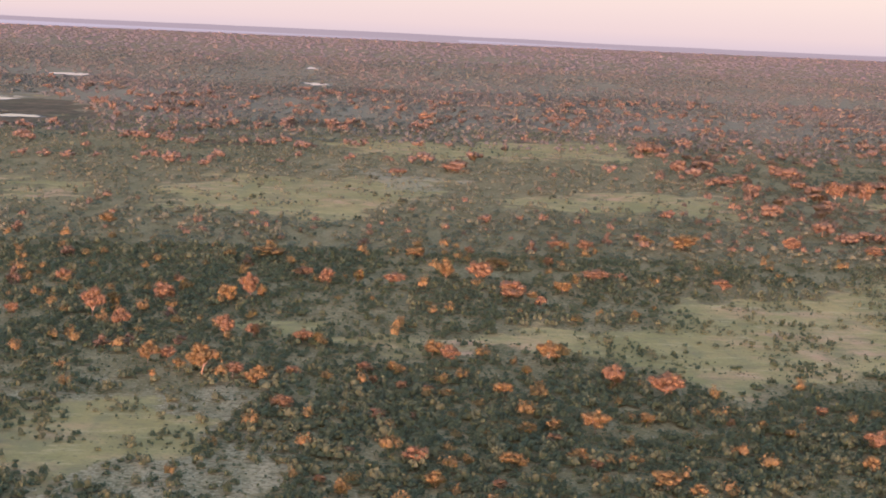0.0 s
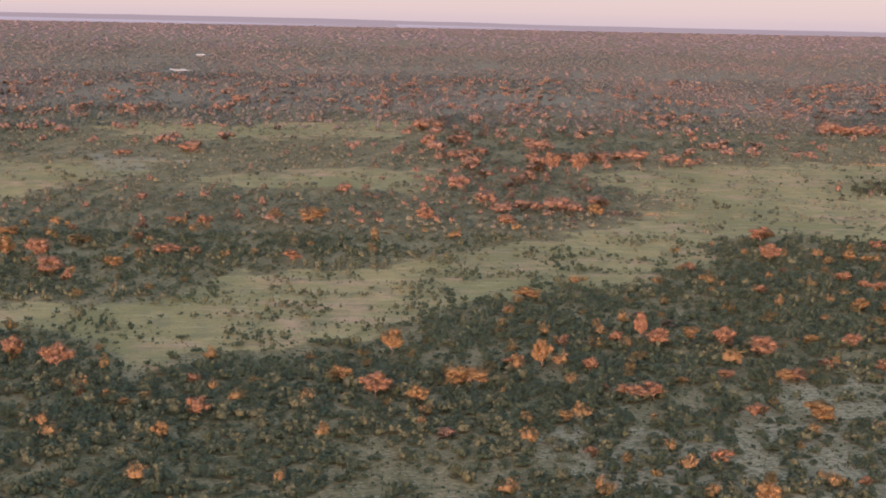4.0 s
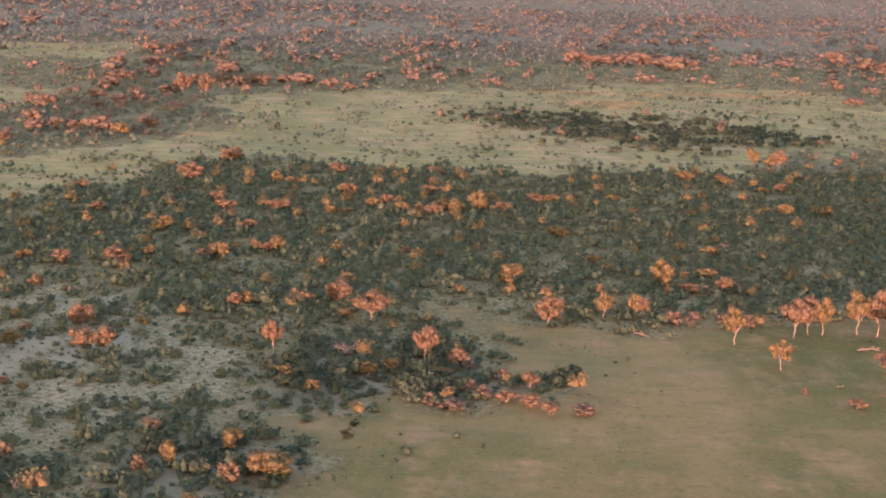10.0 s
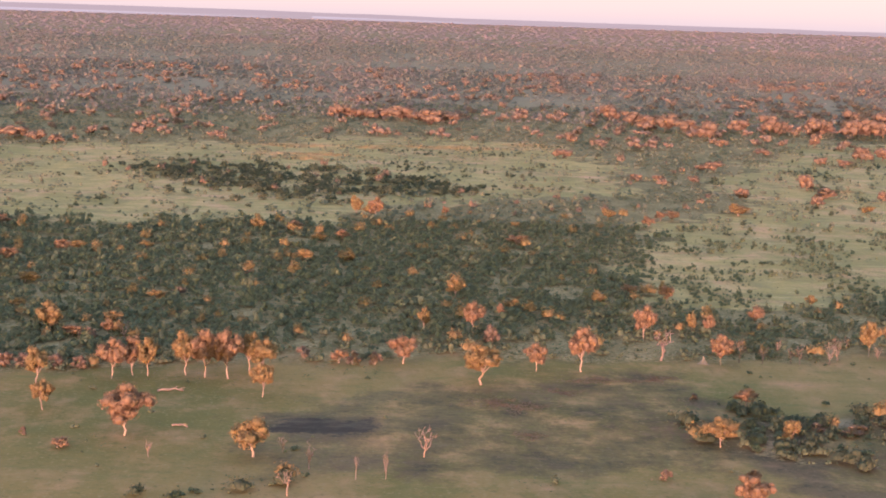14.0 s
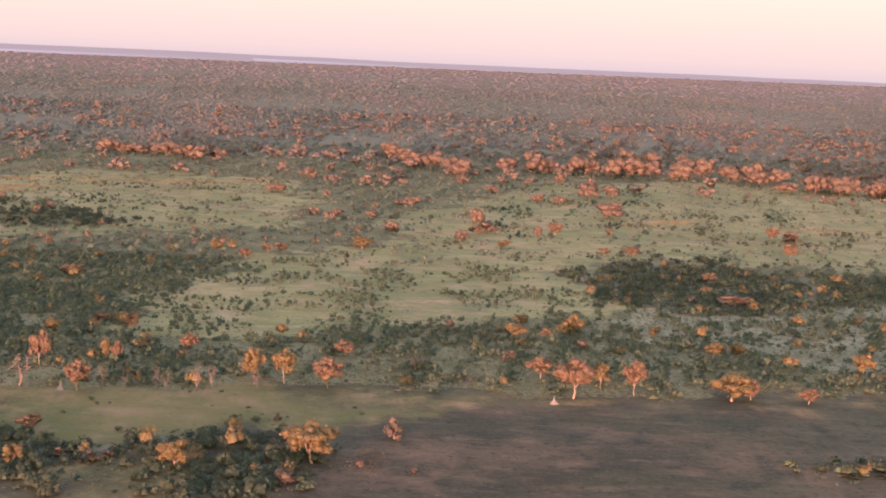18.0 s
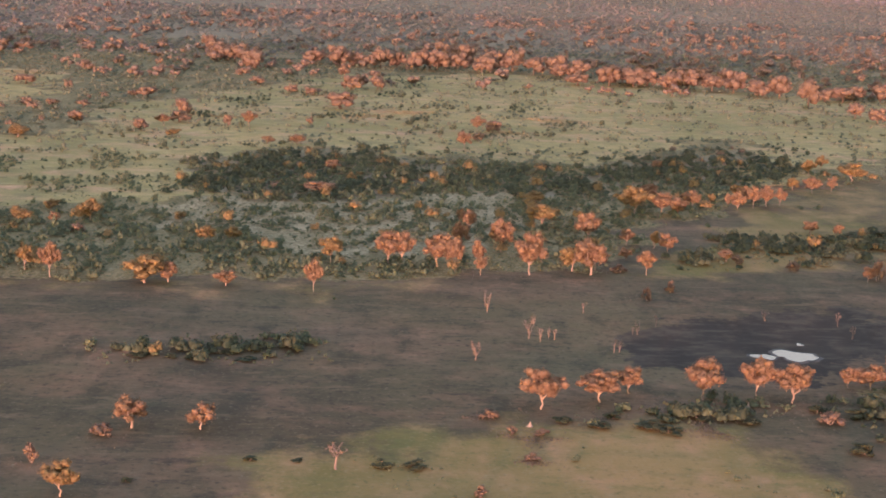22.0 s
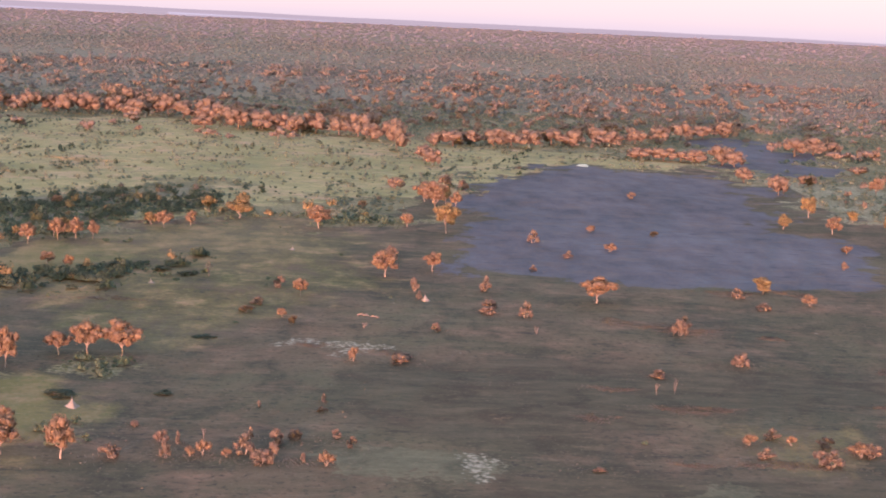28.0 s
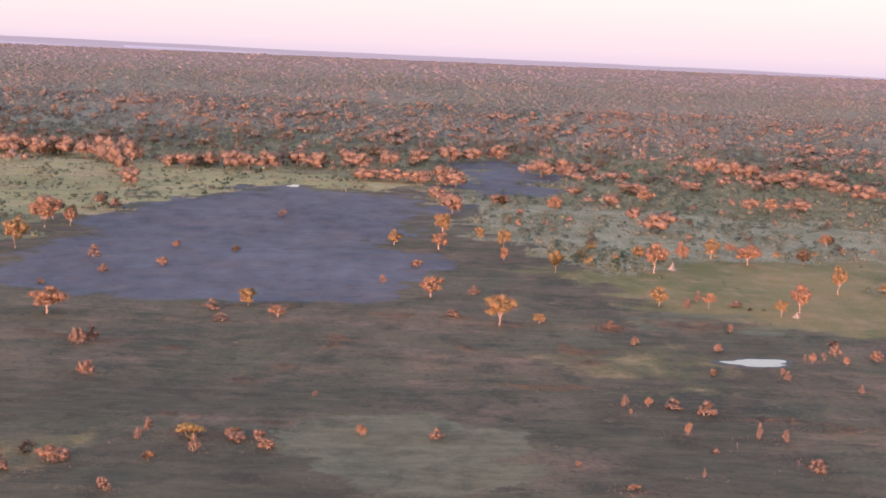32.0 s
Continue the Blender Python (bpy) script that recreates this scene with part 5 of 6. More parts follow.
PLACES.setdefault('rust', []).extend([
    (968, 246, 1.4, 2.3), (970, 284, 1.6, 2.2), (958, 279, 1.3, 1.9), (1083, 393, 6.0, 1.5), (1018, 246, 2.9, 1.0), (1144, 409, 6.3, 2.5),
    (1176, 304, 1.2, 1.7), (1188, 278, 1.9, 1.3), (1182, 260, 1.0, 2.0), (1219, 348, 1.6, 2.4), (1229, 365, 1.4, 2.0), (1234, 366, 2.2, 2.8),
    (1243, 388, 4.4, 1.8), (1233, 332, 1.9, 2.3), (1186, 401, 7.6, 1.8), (1168, 251, 2.9, 1.4), (1160, 264, 1.6, 1.6),
])
PLACES.setdefault('round', []).extend([
    (681, 663, 7.5, 8.8), (765, 808, 9.2, 8.5), (746, 871, 8.2, 9.8), (514, 560, 3.8, 4.2), (537, 529, 5.0, 3.0), (594, 556, 5.2, 4.2),
    (575, 559, 7.3, 4.6), (642, 624, 5.9, 5.9), (606, 402, 4.6, 3.1), (619, 689, 6.5, 3.6), (608, 686, 6.4, 4.1), (634, 682, 6.4, 4.1),
    (602, 863, 9.6, 7.1), (587, 780, 11.6, 5.8), (648, 732, 5.5, 3.8), (689, 861, 8.1, 5.2), (732, 770, 8.7, 4.7), (788, 419, 4.0, 4.8),
    (874, 466, 2.7, 5.0), (918, 502, 4.8, 5.7), (930, 557, 6.3, 5.3), (895, 418, 4.0, 4.0), (670, 610, 6.8, 5.6), (703, 628, 4.2, 5.8),
])
PLACES.setdefault('round', []).extend([
    (723, 579, 6.5, 3.4), (813, 638, 7.2, 6.0), (805, 608, 5.7, 4.1), (756, 820, 8.5, 7.6), (701, 816, 9.0, 4.5), (721, 776, 7.2, 5.2),
    (1015, 628, 4.7, 5.2), (974, 564, 5.3, 3.0), (736, 644, 3.8, 3.8), (905, 503, 5.6, 5.2), (1260, 849, 8.0, 6.4), (1121, 938, 14.0, 8.7),
    (880, 874, 16.1, 8.0), (1252, 770, 14.4, 6.3), (1340, 854, 12.8, 7.0), (1288, 797, 11.9, 6.0),
])
PLACES.setdefault('dead', []).extend([
    (599, 349, 1.9, 4.0), (580, 341, 2.1, 3.7), (797, 294, 2.3, 4.0), (737, 288, 1.7, 2.2), (848, 315, 3.1, 3.1), (863, 312, 2.4, 3.6),
    (863, 302, 2.4, 3.5), (998, 646, 2.4, 6.8), (1037, 299, 1.6, 2.7), (1041, 300, 1.4, 2.8), (1018, 353, 2.1, 1.9), (950, 259, 1.2, 2.2),
    (1193, 282, 0.7, 1.5), (1201, 268, 0.8, 2.1),
])
PLACES.setdefault('dark', []).extend([
    (745, 219, 3.4, 1.3), (752, 219, 3.0, 0.9), (726, 275, 4.2, 1.7), (720, 275, 5.3, 1.9), (730, 274, 4.2, 1.9), (740, 274, 4.7, 1.7),
    (736, 279, 4.3, 1.5), (728, 209, 2.4, 1.3), (801, 238, 5.6, 2.3), (812, 236, 6.5, 3.2), (795, 240, 4.7, 2.4), (819, 244, 5.7, 2.4),
    (841, 250, 4.9, 3.0), (884, 396, 9.0, 3.7), (907, 420, 9.5, 4.0), (920, 418, 7.9, 3.2), (928, 412, 7.8, 2.8), (899, 419, 6.3, 2.5),
    (941, 338, 6.5, 1.3), (939, 287, 5.5, 1.6), (899, 255, 5.9, 3.0), (892, 251, 5.8, 2.9), (847, 247, 5.7, 3.8), (920, 283, 8.7, 2.4),
])
PLACES.setdefault('dark', []).extend([
    (1232, 434, 2.0, 2.3), (1236, 434, 2.0, 2.0),
])
PLACES.setdefault('round', []).extend([
    (-64, 426, 4.8, 5.6), (-47, 450, 5.9, 5.0), (-24, 445, 4.2, 5.0), (-38, 354, 4.0, 3.3), (-11, 349, 4.6, 3.3), (8, 343, 3.9, 2.6),
    (14, 338, 3.9, 3.2), (45, 358, 3.4, 2.7), (-3, 269, 3.6, 2.1), (8, 313, 6.0, 2.6), (24, 332, 5.1, 2.8), (20, 336, 4.5, 2.8),
    (16, 314, 3.0, 1.8), (50, 281, 3.8, 2.4), (58, 285, 4.4, 2.8), (25, 282, 3.8, 2.4), (30, 267, 4.1, 2.6), (84, 314, 2.4, 2.7),
    (104, 283, 4.4, 4.4), (30, 304, 3.5, 2.1), (-6, 293, 3.3, 2.5), (2, 288, 3.8, 2.0), (71, 520, 4.9, 3.9), (69, 471, 7.1, 4.5),
])
PLACES.setdefault('round', []).extend([
    (115, 574, 8.7, 4.8), (205, 996, 9.3, 7.5), (58, 631, 7.1, 4.3), (27, 810, 10.5, 4.8), (62, 1231, 18.2, 8.2), (-89, 410, 4.6, 4.6),
    (280, 470, 4.4, 2.7), (314, 487, 6.5, 3.7), (330, 512, 5.8, 3.9), (347, 503, 3.4, 3.4), (312, 510, 2.9, 2.9), (294, 452, 6.9, 4.3),
    (282, 392, 3.7, 2.7), (285, 372, 5.7, 3.6), (307, 411, 4.7, 3.9), (332, 439, 5.9, 2.5), (354, 443, 3.4, 3.4), (379, 446, 6.9, 4.3),
    (396, 466, 7.2, 3.9), (336, 318, 5.0, 2.5), (190, 328, 3.7, 2.5), (196, 320, 3.7, 2.4), (236, 382, 3.6, 2.6), (226, 331, 5.7, 2.8),
])
PLACES.setdefault('round', []).extend([
    (215, 326, 3.7, 2.5), (271, 300, 4.1, 2.6), (280, 260, 2.9, 1.8), (276, 263, 2.9, 1.9), (252, 340, 4.6, 3.3), (260, 289, 4.5, 2.2),
    (306, 240, 4.8, 2.4), (310, 229, 3.7, 2.7), (185, 271, 3.6, 2.6), (184, 296, 4.5, 2.8), (189, 226, 3.9, 3.5), (205, 208, 2.5, 2.9),
    (327, 516, 6.7, 3.9), (350, 495, 3.7, 3.0), (328, 438, 4.6, 3.3), (314, 383, 5.1, 3.2), (299, 373, 4.9, 3.1), (304, 412, 3.4, 2.8),
    (469, 493, 5.6, 3.4), (451, 427, 4.1, 2.3), (309, 491, 5.5, 4.6), (361, 515, 7.7, 3.5), (416, 471, 5.3, 2.8),
])
PLACES.setdefault('dead', []).extend([
    (270, 235, 1.7, 2.0), (293, 209, 2.1, 3.8),
])
PLACES.setdefault('rust', []).extend([
    (294, 198, 5.6, 2.0), (422, 267, 2.1, 2.1), (355, 273, 4.2, 3.2),
])
PLACES.setdefault('umb', []).extend([
    (426, 349, 3.4, 4.0),
])
PLACES.setdefault('dark', []).extend([
    (338, 238, 2.8, 3.7), (339, 244, 2.4, 2.8), (449, 214, 5.1, 5.1), (451, 212, 5.1, 3.4),
])


# ---- plants, each a thing with its parts ----


def tube(points, radii, sides=6):
    """A tapered bent tube along points."""
    points = np.asarray(points, float)
    n = len(points)
    tangent = np.gradient(points, axis=0)
    tangent /= np.linalg.norm(tangent, axis=1, keepdims=True) + 1e-9
    u = np.cross(tangent, np.array([0.31, 0.87, 0.12]))
    u /= np.linalg.norm(u, axis=1, keepdims=True) + 1e-9
    w = np.cross(tangent, u)
    a = np.arange(sides) * 2 * math.pi / sides
    ring = np.cos(a)[None, :, None] * u[:, None] + np.sin(a)[None, :, None] * w[:, None]
    v = (points[:, None] + ring * np.asarray(radii)[:, None, None]).reshape(-1, 3)
    f = []
    for i in range(n - 1):
        for j in range(sides):
            k = (j + 1) % sides
            f.append((i * sides + j, i * sides + k, (i + 1) * sides + k, (i + 1) * sides + j))
    return v, np.array(f)


def joined(pieces):
    vs, fs, at = [], [], 0
    for v, f in pieces:
        vs.append(v)
        fs.append(np.asarray(f) + at)
        at += len(v)
    return np.concatenate(vs), np.concatenate(fs)


def part(name, data, mat, parent, label="", tone=None, smooth=True):
    me = mesh_of(name, *data, smooth)
    if tone is not None:
        tone_attribute(me, tone)
    me.materials.append(mat)
    ob = new(name, me)
    ob.parent = parent
    return tagged(ob, label)


def bend(a, b, rng, n=5, sway=0.08):
    """Points from a to b along a crooked line."""
    a, b = np.asarray(a, float), np.asarray(b, float)
    k = np.linspace(0, 1, n)[:, None]
    side = rng.normal(size=(n, 3)) * sway * np.linalg.norm(b - a)
    side[0] = side[-1] = 0
    lift_up = np.zeros((n, 3))
    lift_up[:, 2] = np.sin(k[:, 0] * math.pi) * 0.08 * np.linalg.norm(b - a)
    return a + (b - a) * k + side * np.sin(k * math.pi) + lift_up


def blob_sprays(blobs, per, rng, size=0.04, under=0.35, sides=6):
    """Round clumps given as centre and radius: a dense bumpy heart, and leaf sprays over it, fewer on the underside."""
    cs, ns, ts, pieces, hearts = [], [], [], [], []
    for c, r in blobs:
        n = int(per * rng.uniform(0.8, 1.2))
        d = rng.normal(size=(n, 3))
        d /= np.linalg.norm(d, axis=1, keepdims=True)
        d = d[(d[:, 2] > -0.25) | (rng.uniform(0, 1, n) < under)]
        p = np.asarray(c) + d * np.asarray(r) * rng.uniform(0.7, 1.12, (len(d), 1))
        cs.append(p)
        ns.append(d + rng.normal(size=d.shape) * 0.4)
        own = rng.uniform(0, 1)
        ts.append(np.full(len(d), own))
        a = np.arange(sides) * 2 * math.pi / sides + rng.uniform(0, 6)
        ring = [np.stack([np.cos(a + turn) * w, np.sin(a + turn) * w, 0 * a + up], -1) * rng.uniform(0.82, 1.12, (sides, 1)) for turn, w, up in ((0, 0.7, 0.62), (0.5, 0.95, 0.0), (0, 0.6, -0.6))]
        v = np.concatenate([[(0, 0, 0.95)], *ring, [(0, 0, -0.85)]]) * np.asarray(r) * 0.79 + np.asarray(c)
        f = []
        for j in range(sides):
            k = (j + 1) % sides
            f += [(0, 1 + j, 1 + k), (3 * sides + 1, 1 + 2 * sides + k, 1 + 2 * sides + j)]
            for at in (1, 1 + sides):
                f += [(at + j, at + sides + j, at + k), (at + k, at + sides + j, at + sides + k)]
        pieces.append((v, np.array(f)))
        hearts.append(np.full(len(v), own))
    c, nrm, t = np.concatenate(cs), np.concatenate(ns), np.concatenate(ts)
    leaves = sprays(c, nrm, size * rng.uniform(0.7, 1.35, len(c)), rng, 3)
    return joined([leaves, *pieces]), np.concatenate([np.repeat(t, 3), *hearts])


def umbrella_tree(seed, leaf, label):
    """A broad-crowned tree one metre wide and high, to be scaled."""
    rng = np.random.default_rng(seed)
    top = bpy.data.objects.new("broad_crowned_tree", None)
    scene.collection.objects.link(top)
    fork = np.array([rng.uniform(-0.04, 0.04), rng.uniform(-0.04, 0.04), rng.uniform(0.22, 0.32)])
    part("trunk", tube(bend((0, 0, -0.04), fork, rng, 5, 0.05), np.linspace(0.024, 0.015, 5), 7), BARK_PALE, top, "pale bare trunk")
    clumps, blobs = [(rng.uniform(-0.08, 0.08), rng.uniform(-0.08, 0.08), 0.8)], []
    n = int(rng.integers(5, 8))
    for i in range(n):
        a, r = i * 6.28 / n + rng.uniform(-0.45, 0.45), rng.uniform(0.18, 0.31)
        clumps.append((math.cos(a) * r, math.sin(a) * r, rng.uniform(0.74, 0.84) - 1.5 * r * r - rng.uniform(0, 0.1)))
    for i in range(4):
        a, r = i * 1.57 + rng.uniform(-0.5, 0.5), rng.uniform(0.1, 0.24)
        clumps.append((math.cos(a) * r, math.sin(a) * r, rng.uniform(0.42, 0.54)))
    for cx, cy, cz in clumps:
        for j in range(6):
            a, r, s = j * 2.4 + rng.uniform(-0.6, 0.6), rng.uniform(0.03, 0.14), rng.uniform(0.07, 0.15)
            blobs.append(((1.08 * cx + math.cos(a) * r, 1.08 * cy + math.sin(a) * r, cz + rng.uniform(-0.07, 0.07)), (s, s, s * 0.95)))
    for b in clumps[1:6]:
        part("limb", tube(bend(fork - (0, 0, 0.03), b, rng, 5, 0.09), np.linspace(0.015, 0.005, 5), 5), BARK_PALE, top)
    data, tone = blob_sprays(blobs, 66, rng, 0.0195, sides=4)
    part("crown", data, leaf, top, tone=tone)
    return tagged(top, label, "tree", "broad-crowned trees")


def round_tree(seed, leaf, label):
    rng = np.random.default_rng(seed)
    top = bpy.data.objects.new("round_crowned_tree", None)
    scene.collection.objects.link(top)
    fork = np.array([rng.uniform(-0.05, 0.05), rng.uniform(-0.05, 0.05), rng.uniform(0.2, 0.3)])
    part("trunk", tube(bend((0, 0, -0.04), fork, rng, 4, 0.05), np.linspace(0.03, 0.02, 4), 6), BARK_PALE, top)
    blobs = []
    n = rng.integers(20, 26)
    for i in range(n):
        d = rng.normal(size=3)
        d /= np.linalg.norm(d)
        s = rng.uniform(0.1, 0.19)
        out = rng.uniform(0.16, 0.36)
        blobs.append(((d[0] * out, d[1] * out, 0.55 + d[2] * out * 0.9), (s, s, s * 0.95)))
    for b, _ in blobs[:3]:
        part("limb", tube(bend(fork - (0, 0, 0.03), b, rng, 4, 0.08), np.linspace(0.02, 0.006, 4), 5), BARK_PALE, top)
    data, tone = blob_sprays(blobs, 66, rng, 0.029, 0.6, 4)
    part("crown", data, leaf, top, tone=tone)
    return tagged(top, label, "tree", "round-crowned trees")


def shrub(seed, leaf, label, name="low_shrub"):
    rng = np.random.default_rng(seed)
    top = bpy.data.objects.new(name, None)
    scene.collection.objects.link(top)
    blobs = []
    for i in range(rng.integers(9, 13)):
        a, r = i * 2.4 + rng.uniform(-0.5, 0.5), 0.36 * math.sqrt((i + 0.3) / 12) * rng.uniform(0.7, 1.15)
        s = rng.uniform(0.12, 0.2)
        tip = np.array([math.cos(a) * r, math.sin(a) * r, rng.uniform(0.2, 0.82) * (1 - 1.1 * r)])
        if i < 4:
            part("stem", tube(bend((tip[0] * 0.3, tip[1] * 0.3, -0.05), tip, rng, 4, 0.1), np.linspace(0.014, 0.005, 4), 5), BARK_PALE, top)
        blobs.append((tip, (s, s, s * 1.15)))
    data, tone = blob_sprays(blobs, 56, rng, 0.034, 0.8, 4)
    part("foliage", data, leaf, top, tone=tone)
    return tagged(top, label, "shrub", "shrubs on the plain")


def dead_tree(seed):
    rng = np.random.default_rng(seed)
    top = bpy.data.objects.new("dead_tree", None)
    scene.collection.objects.link(top)
    fork = np.array([rng.uniform(-0.06, 0.06), rng.uniform(-0.06, 0.06), rng.uniform(0.25, 0.4)])
    part("trunk", tube(bend((0, 0, -0.04), fork, rng, 5, 0.06), np.linspace(0.036, 0.025, 5), 7), BARK_DEAD, top)
    n = rng.integers(5, 8)
    for i in range(n):
        a = i * 6.28 / n + rng.uniform(-0.4, 0.4)
        r = rng.uniform(0.15, 0.46)
        tip = np.array([math.cos(a) * r, math.sin(a) * r, rng.uniform(0.6, 1.0)])
        line = bend(fork - (0, 0, rng.uniform(0, 0.1)), tip, rng, 6, 0.14)
        pieces = [tube(line, np.linspace(0.021, 0.006, 6), 5)]
        for j in range(4):
            s = line[rng.integers(2, 6)]
            e = s + np.array([rng.uniform(-0.14, 0.14), rng.uniform(-0.14, 0.14), rng.uniform(0.02, 0.18)])
            pieces.append(tube(bend(s, e, rng, 4, 0.12), np.linspace(0.012, 0.004, 4), 4))
        part("branch", joined(pieces), BARK_DEAD, top)
    return tagged(top, "leafless bleached dead tree with crooked bare branches", "dead tree", "dead trees")


def plant(models, places, seed):
    """Stands the models, one after another, at the places; the first use of each model is the model itself."""
    rng = np.random.default_rng(seed)
    fresh = set(range(len(models)))
    for n, (x, y, w, h) in enumerate(places):
        k = int(rng.integers(0, len(models))) if not fresh else min(fresh)
        m = Matrix.LocRotScale((x, y, float(lift(x, y))), Euler((rng.uniform(-0.05, 0.05), rng.uniform(-0.05, 0.05), rng.uniform(0, 6.28))), (w, w, h))
        if k in fresh:
            fresh.discard(k)
            models[k].matrix_basis = m
        else:
            copy_thing(models[k], Matrix.LocRotScale((x, y, float(lift(x, y))), m.to_euler(), None) @ Matrix.Diagonal((w / models[k].scale[0], w / models[k].scale[1], h / models[k].scale[2], 1)))


plant([umbrella_tree(100 + i, (LEAF_RUST, LEAF_GOLD)[i % 3 == 2], "tall pale-trunked tree with a broad crown, orange in the low sun") for i in range(6)], PLACES["umb"], 1)
plant([round_tree(200 + i, (LEAF_GOLD, LEAF_RUST)[i % 2], "round leafy tree glowing orange above darker scrub") for i in range(8)], [p for p in PLACES["round"] if p[1] < 600], 2)


def many_trees(name, label, x, y, w, h, mat, rng, clumps, per):
    """Far trees in one mesh: a few shapes of clumped crown on a short trunk, turned and stretched for each tree."""
    shapes = []
    for i in range(7):
        blobs = []
        for j in range(clumps):
            a, r, s = j * 2.4 + rng.uniform(-0.5, 0.5), 0.33 * math.sqrt((j + 0.2) / clumps) * rng.uniform(0.85, 1.15), rng.uniform(0.2, 0.3)
            blobs.append(((math.cos(a) * r, math.sin(a) * r, rng.uniform(0.3, 0.74) - 0.7 * r * r), (s, s, s * 0.95)))
        (v, f), tone = blob_sprays(blobs, per, rng, 0.055, 0.3, 4)
        tv, tf = tube(np.array([(0, 0, -0.05), (0.01, 0, 0.2), (0, 0.01, 0.45)]), (0.035, 0.03, 0.02), 4)
        tf = np.concatenate([tf[:, :3], tf[:, [0, 2, 3]]])
        shapes.append((np.concatenate([v, tv]), np.concatenate([f, tf + len(v)]), np.concatenate([tone, np.zeros(len(tv))])))
    vs, fs, ts, at = [], [], [], 0
    for k, a in zip(range(len(x)), rng.uniform(0, 6.28, len(x))):
        v, f, tone = shapes[k % len(shapes)]
        turn = np.array(((math.cos(a), math.sin(a), 0), (-math.sin(a), math.cos(a), 0), (0, 0, 1)))
        vs.append(v @ turn * (w[k], w[k], h[k]) + (x[k], y[k], float(lift(x[k], y[k]))))
        fs.append(f + at)
        ts.append(0.6 * tone + rng.uniform(0, 0.4))
        at += len(v)
    me = mesh_of(name, np.concatenate(vs), np.concatenate(fs), True)
    tone_attribute(me, np.concatenate(ts))
    me.materials.append(mat)
    return tagged(new(name, me), label, "trees", kind="stuff")


def build_tree_lines():
    """The trees of the lines and groves beyond the clearings."""
    rng = np.random.default_rng(81)
    x, y, w, h = np.array([p for p in PLACES["round"] if p[1] >= 600]).T
    many_trees("tree_line", "round trees in lines beyond the clearings, dulled for haze, reddish in the low sun", x, y, w * 1.1, h * 1.05, LEAF_HAZED, rng, 11, 22)
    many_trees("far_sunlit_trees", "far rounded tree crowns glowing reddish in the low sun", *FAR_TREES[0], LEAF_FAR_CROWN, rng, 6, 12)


build_tree_lines()
plant([shrub(300 + i, (LEAF_SHRUB, LEAF_RUST)[i == 3], "low rust-coloured shrub with thin stems") for i in range(4)], [(x, y, min(w, 6.0), max(h, 0.42 * min(w, 6.0))) for x, y, w, h in PLACES["rust"]], 3)
plant([shrub(320 + i, LEAF_GREEN, "dark green dense bush on open grass", "dark_bush") for i in range(4)], [(x, y, w, 0.58 * h) for x, y, w, h in PLACES["dark"]], 4)
plant([shrub(330, LEAF_YELLOW, "yellow-green rounded bush on the dark plain", "yellow_bush")], PLACES["yellow"][:1], 5)
plant([dead_tree(400 + i) for i in range(5)], PLACES["dead"], 6)


# swathes of taller dry grass: x, y, half-length and half-depth in metres
SWATHES = [
    (1053, 364, 10.7, 3.4), (1076, 357, 5.0, 1.9), (1084, 294, 6.0, 1.5), (1041, 287, 7.9, 2.1), (1022, 279, 4.1, 2.0), (1051, 253, 9.4, 2.0), (1036, 251, 2.8, 1.0), (1090, 280, 5.9, 3.3), (1067, 264, 3.0, 1.8), (1028, 302, 5.5, 1.4), (1095, 326, 3.5, 2.2),
    (1103, 341, 3.9, 2.4), (1113, 364, 3.5, 2.7), (1147, 365, 3.6, 2.7), (1174, 367, 7.3, 2.8), (1175, 354, 5.6, 2.6), (1161, 328, 12.9, 2.2), (1186, 401, 7.2, 3.3), (1211, 410, 16.8, 5.2), (1158, 399, 4.7, 4.1), (1144, 406, 4.7, 3.4), (1130, 408, 7.7, 3.0),
]
SWATHES += [
    (1103, 290, 5.0, 1.3), (1040, 370, 4.1, 2.8), (966, 334, 3.7, 1.4), (983, 329, 4.9, 1.6), (1047, 289, 6.2, 1.1), (1079, 416, 9.8, 2.6), (1097, 418, 6.7, 3.5), (1034, 252, 3.0, 1.0), (1171, 370, 2.2, 4.9), (1209, 304, 9.7, 1.9), (1219, 298, 7.2, 2.3),
    (1205, 272, 3.3, 3.9), (1167, 250, 3.0, 1.7), (1114, 373, 4.2, 2.8), (789, 232, 5.1, 2.6), (788, 221, 2.6, 1.3), (819, 236, 4.3, 3.0), (781, 242, 2.9, 0.9), (512, 293, 8.6, 3.0), (535, 314, 8.2, 2.0), (547, 316, 4.7, 2.0),
]
SWATHES += [
    (460, 763, 27.8, 5.4), (531, 820, 39.9, 6.3), (455, 744, 17.5, 5.0), (486, 808, 12.8, 4.4), (575, 842, 19.0, 4.8), (760, 685, 12.6, 4.5), (820, 639, 9.8, 4.0), (444, 811, 24.8, 6.1),
    (695, 666, 12.0, 4.3), (743, 530, 11.7, 2.7), (778, 704, 14.7, 4.8), (846, 690, 20.0, 4.6), (-79, 964, 26.2, 10.1), (-8, 1153, 40.6, 14.5), (248, 608, 23.8, 5.1),
]
SWATHES += [(628, 279, 3.4, 6.0), (525, 304, 3.4, 1.8), (514, 271, 3.0, 1.9), (653, 352, 5.7, 2.5), (917, 254, 4.0, 1.4), (906, 509, 19.3, 3.8), (913, 378, 8.8, 1.8)]


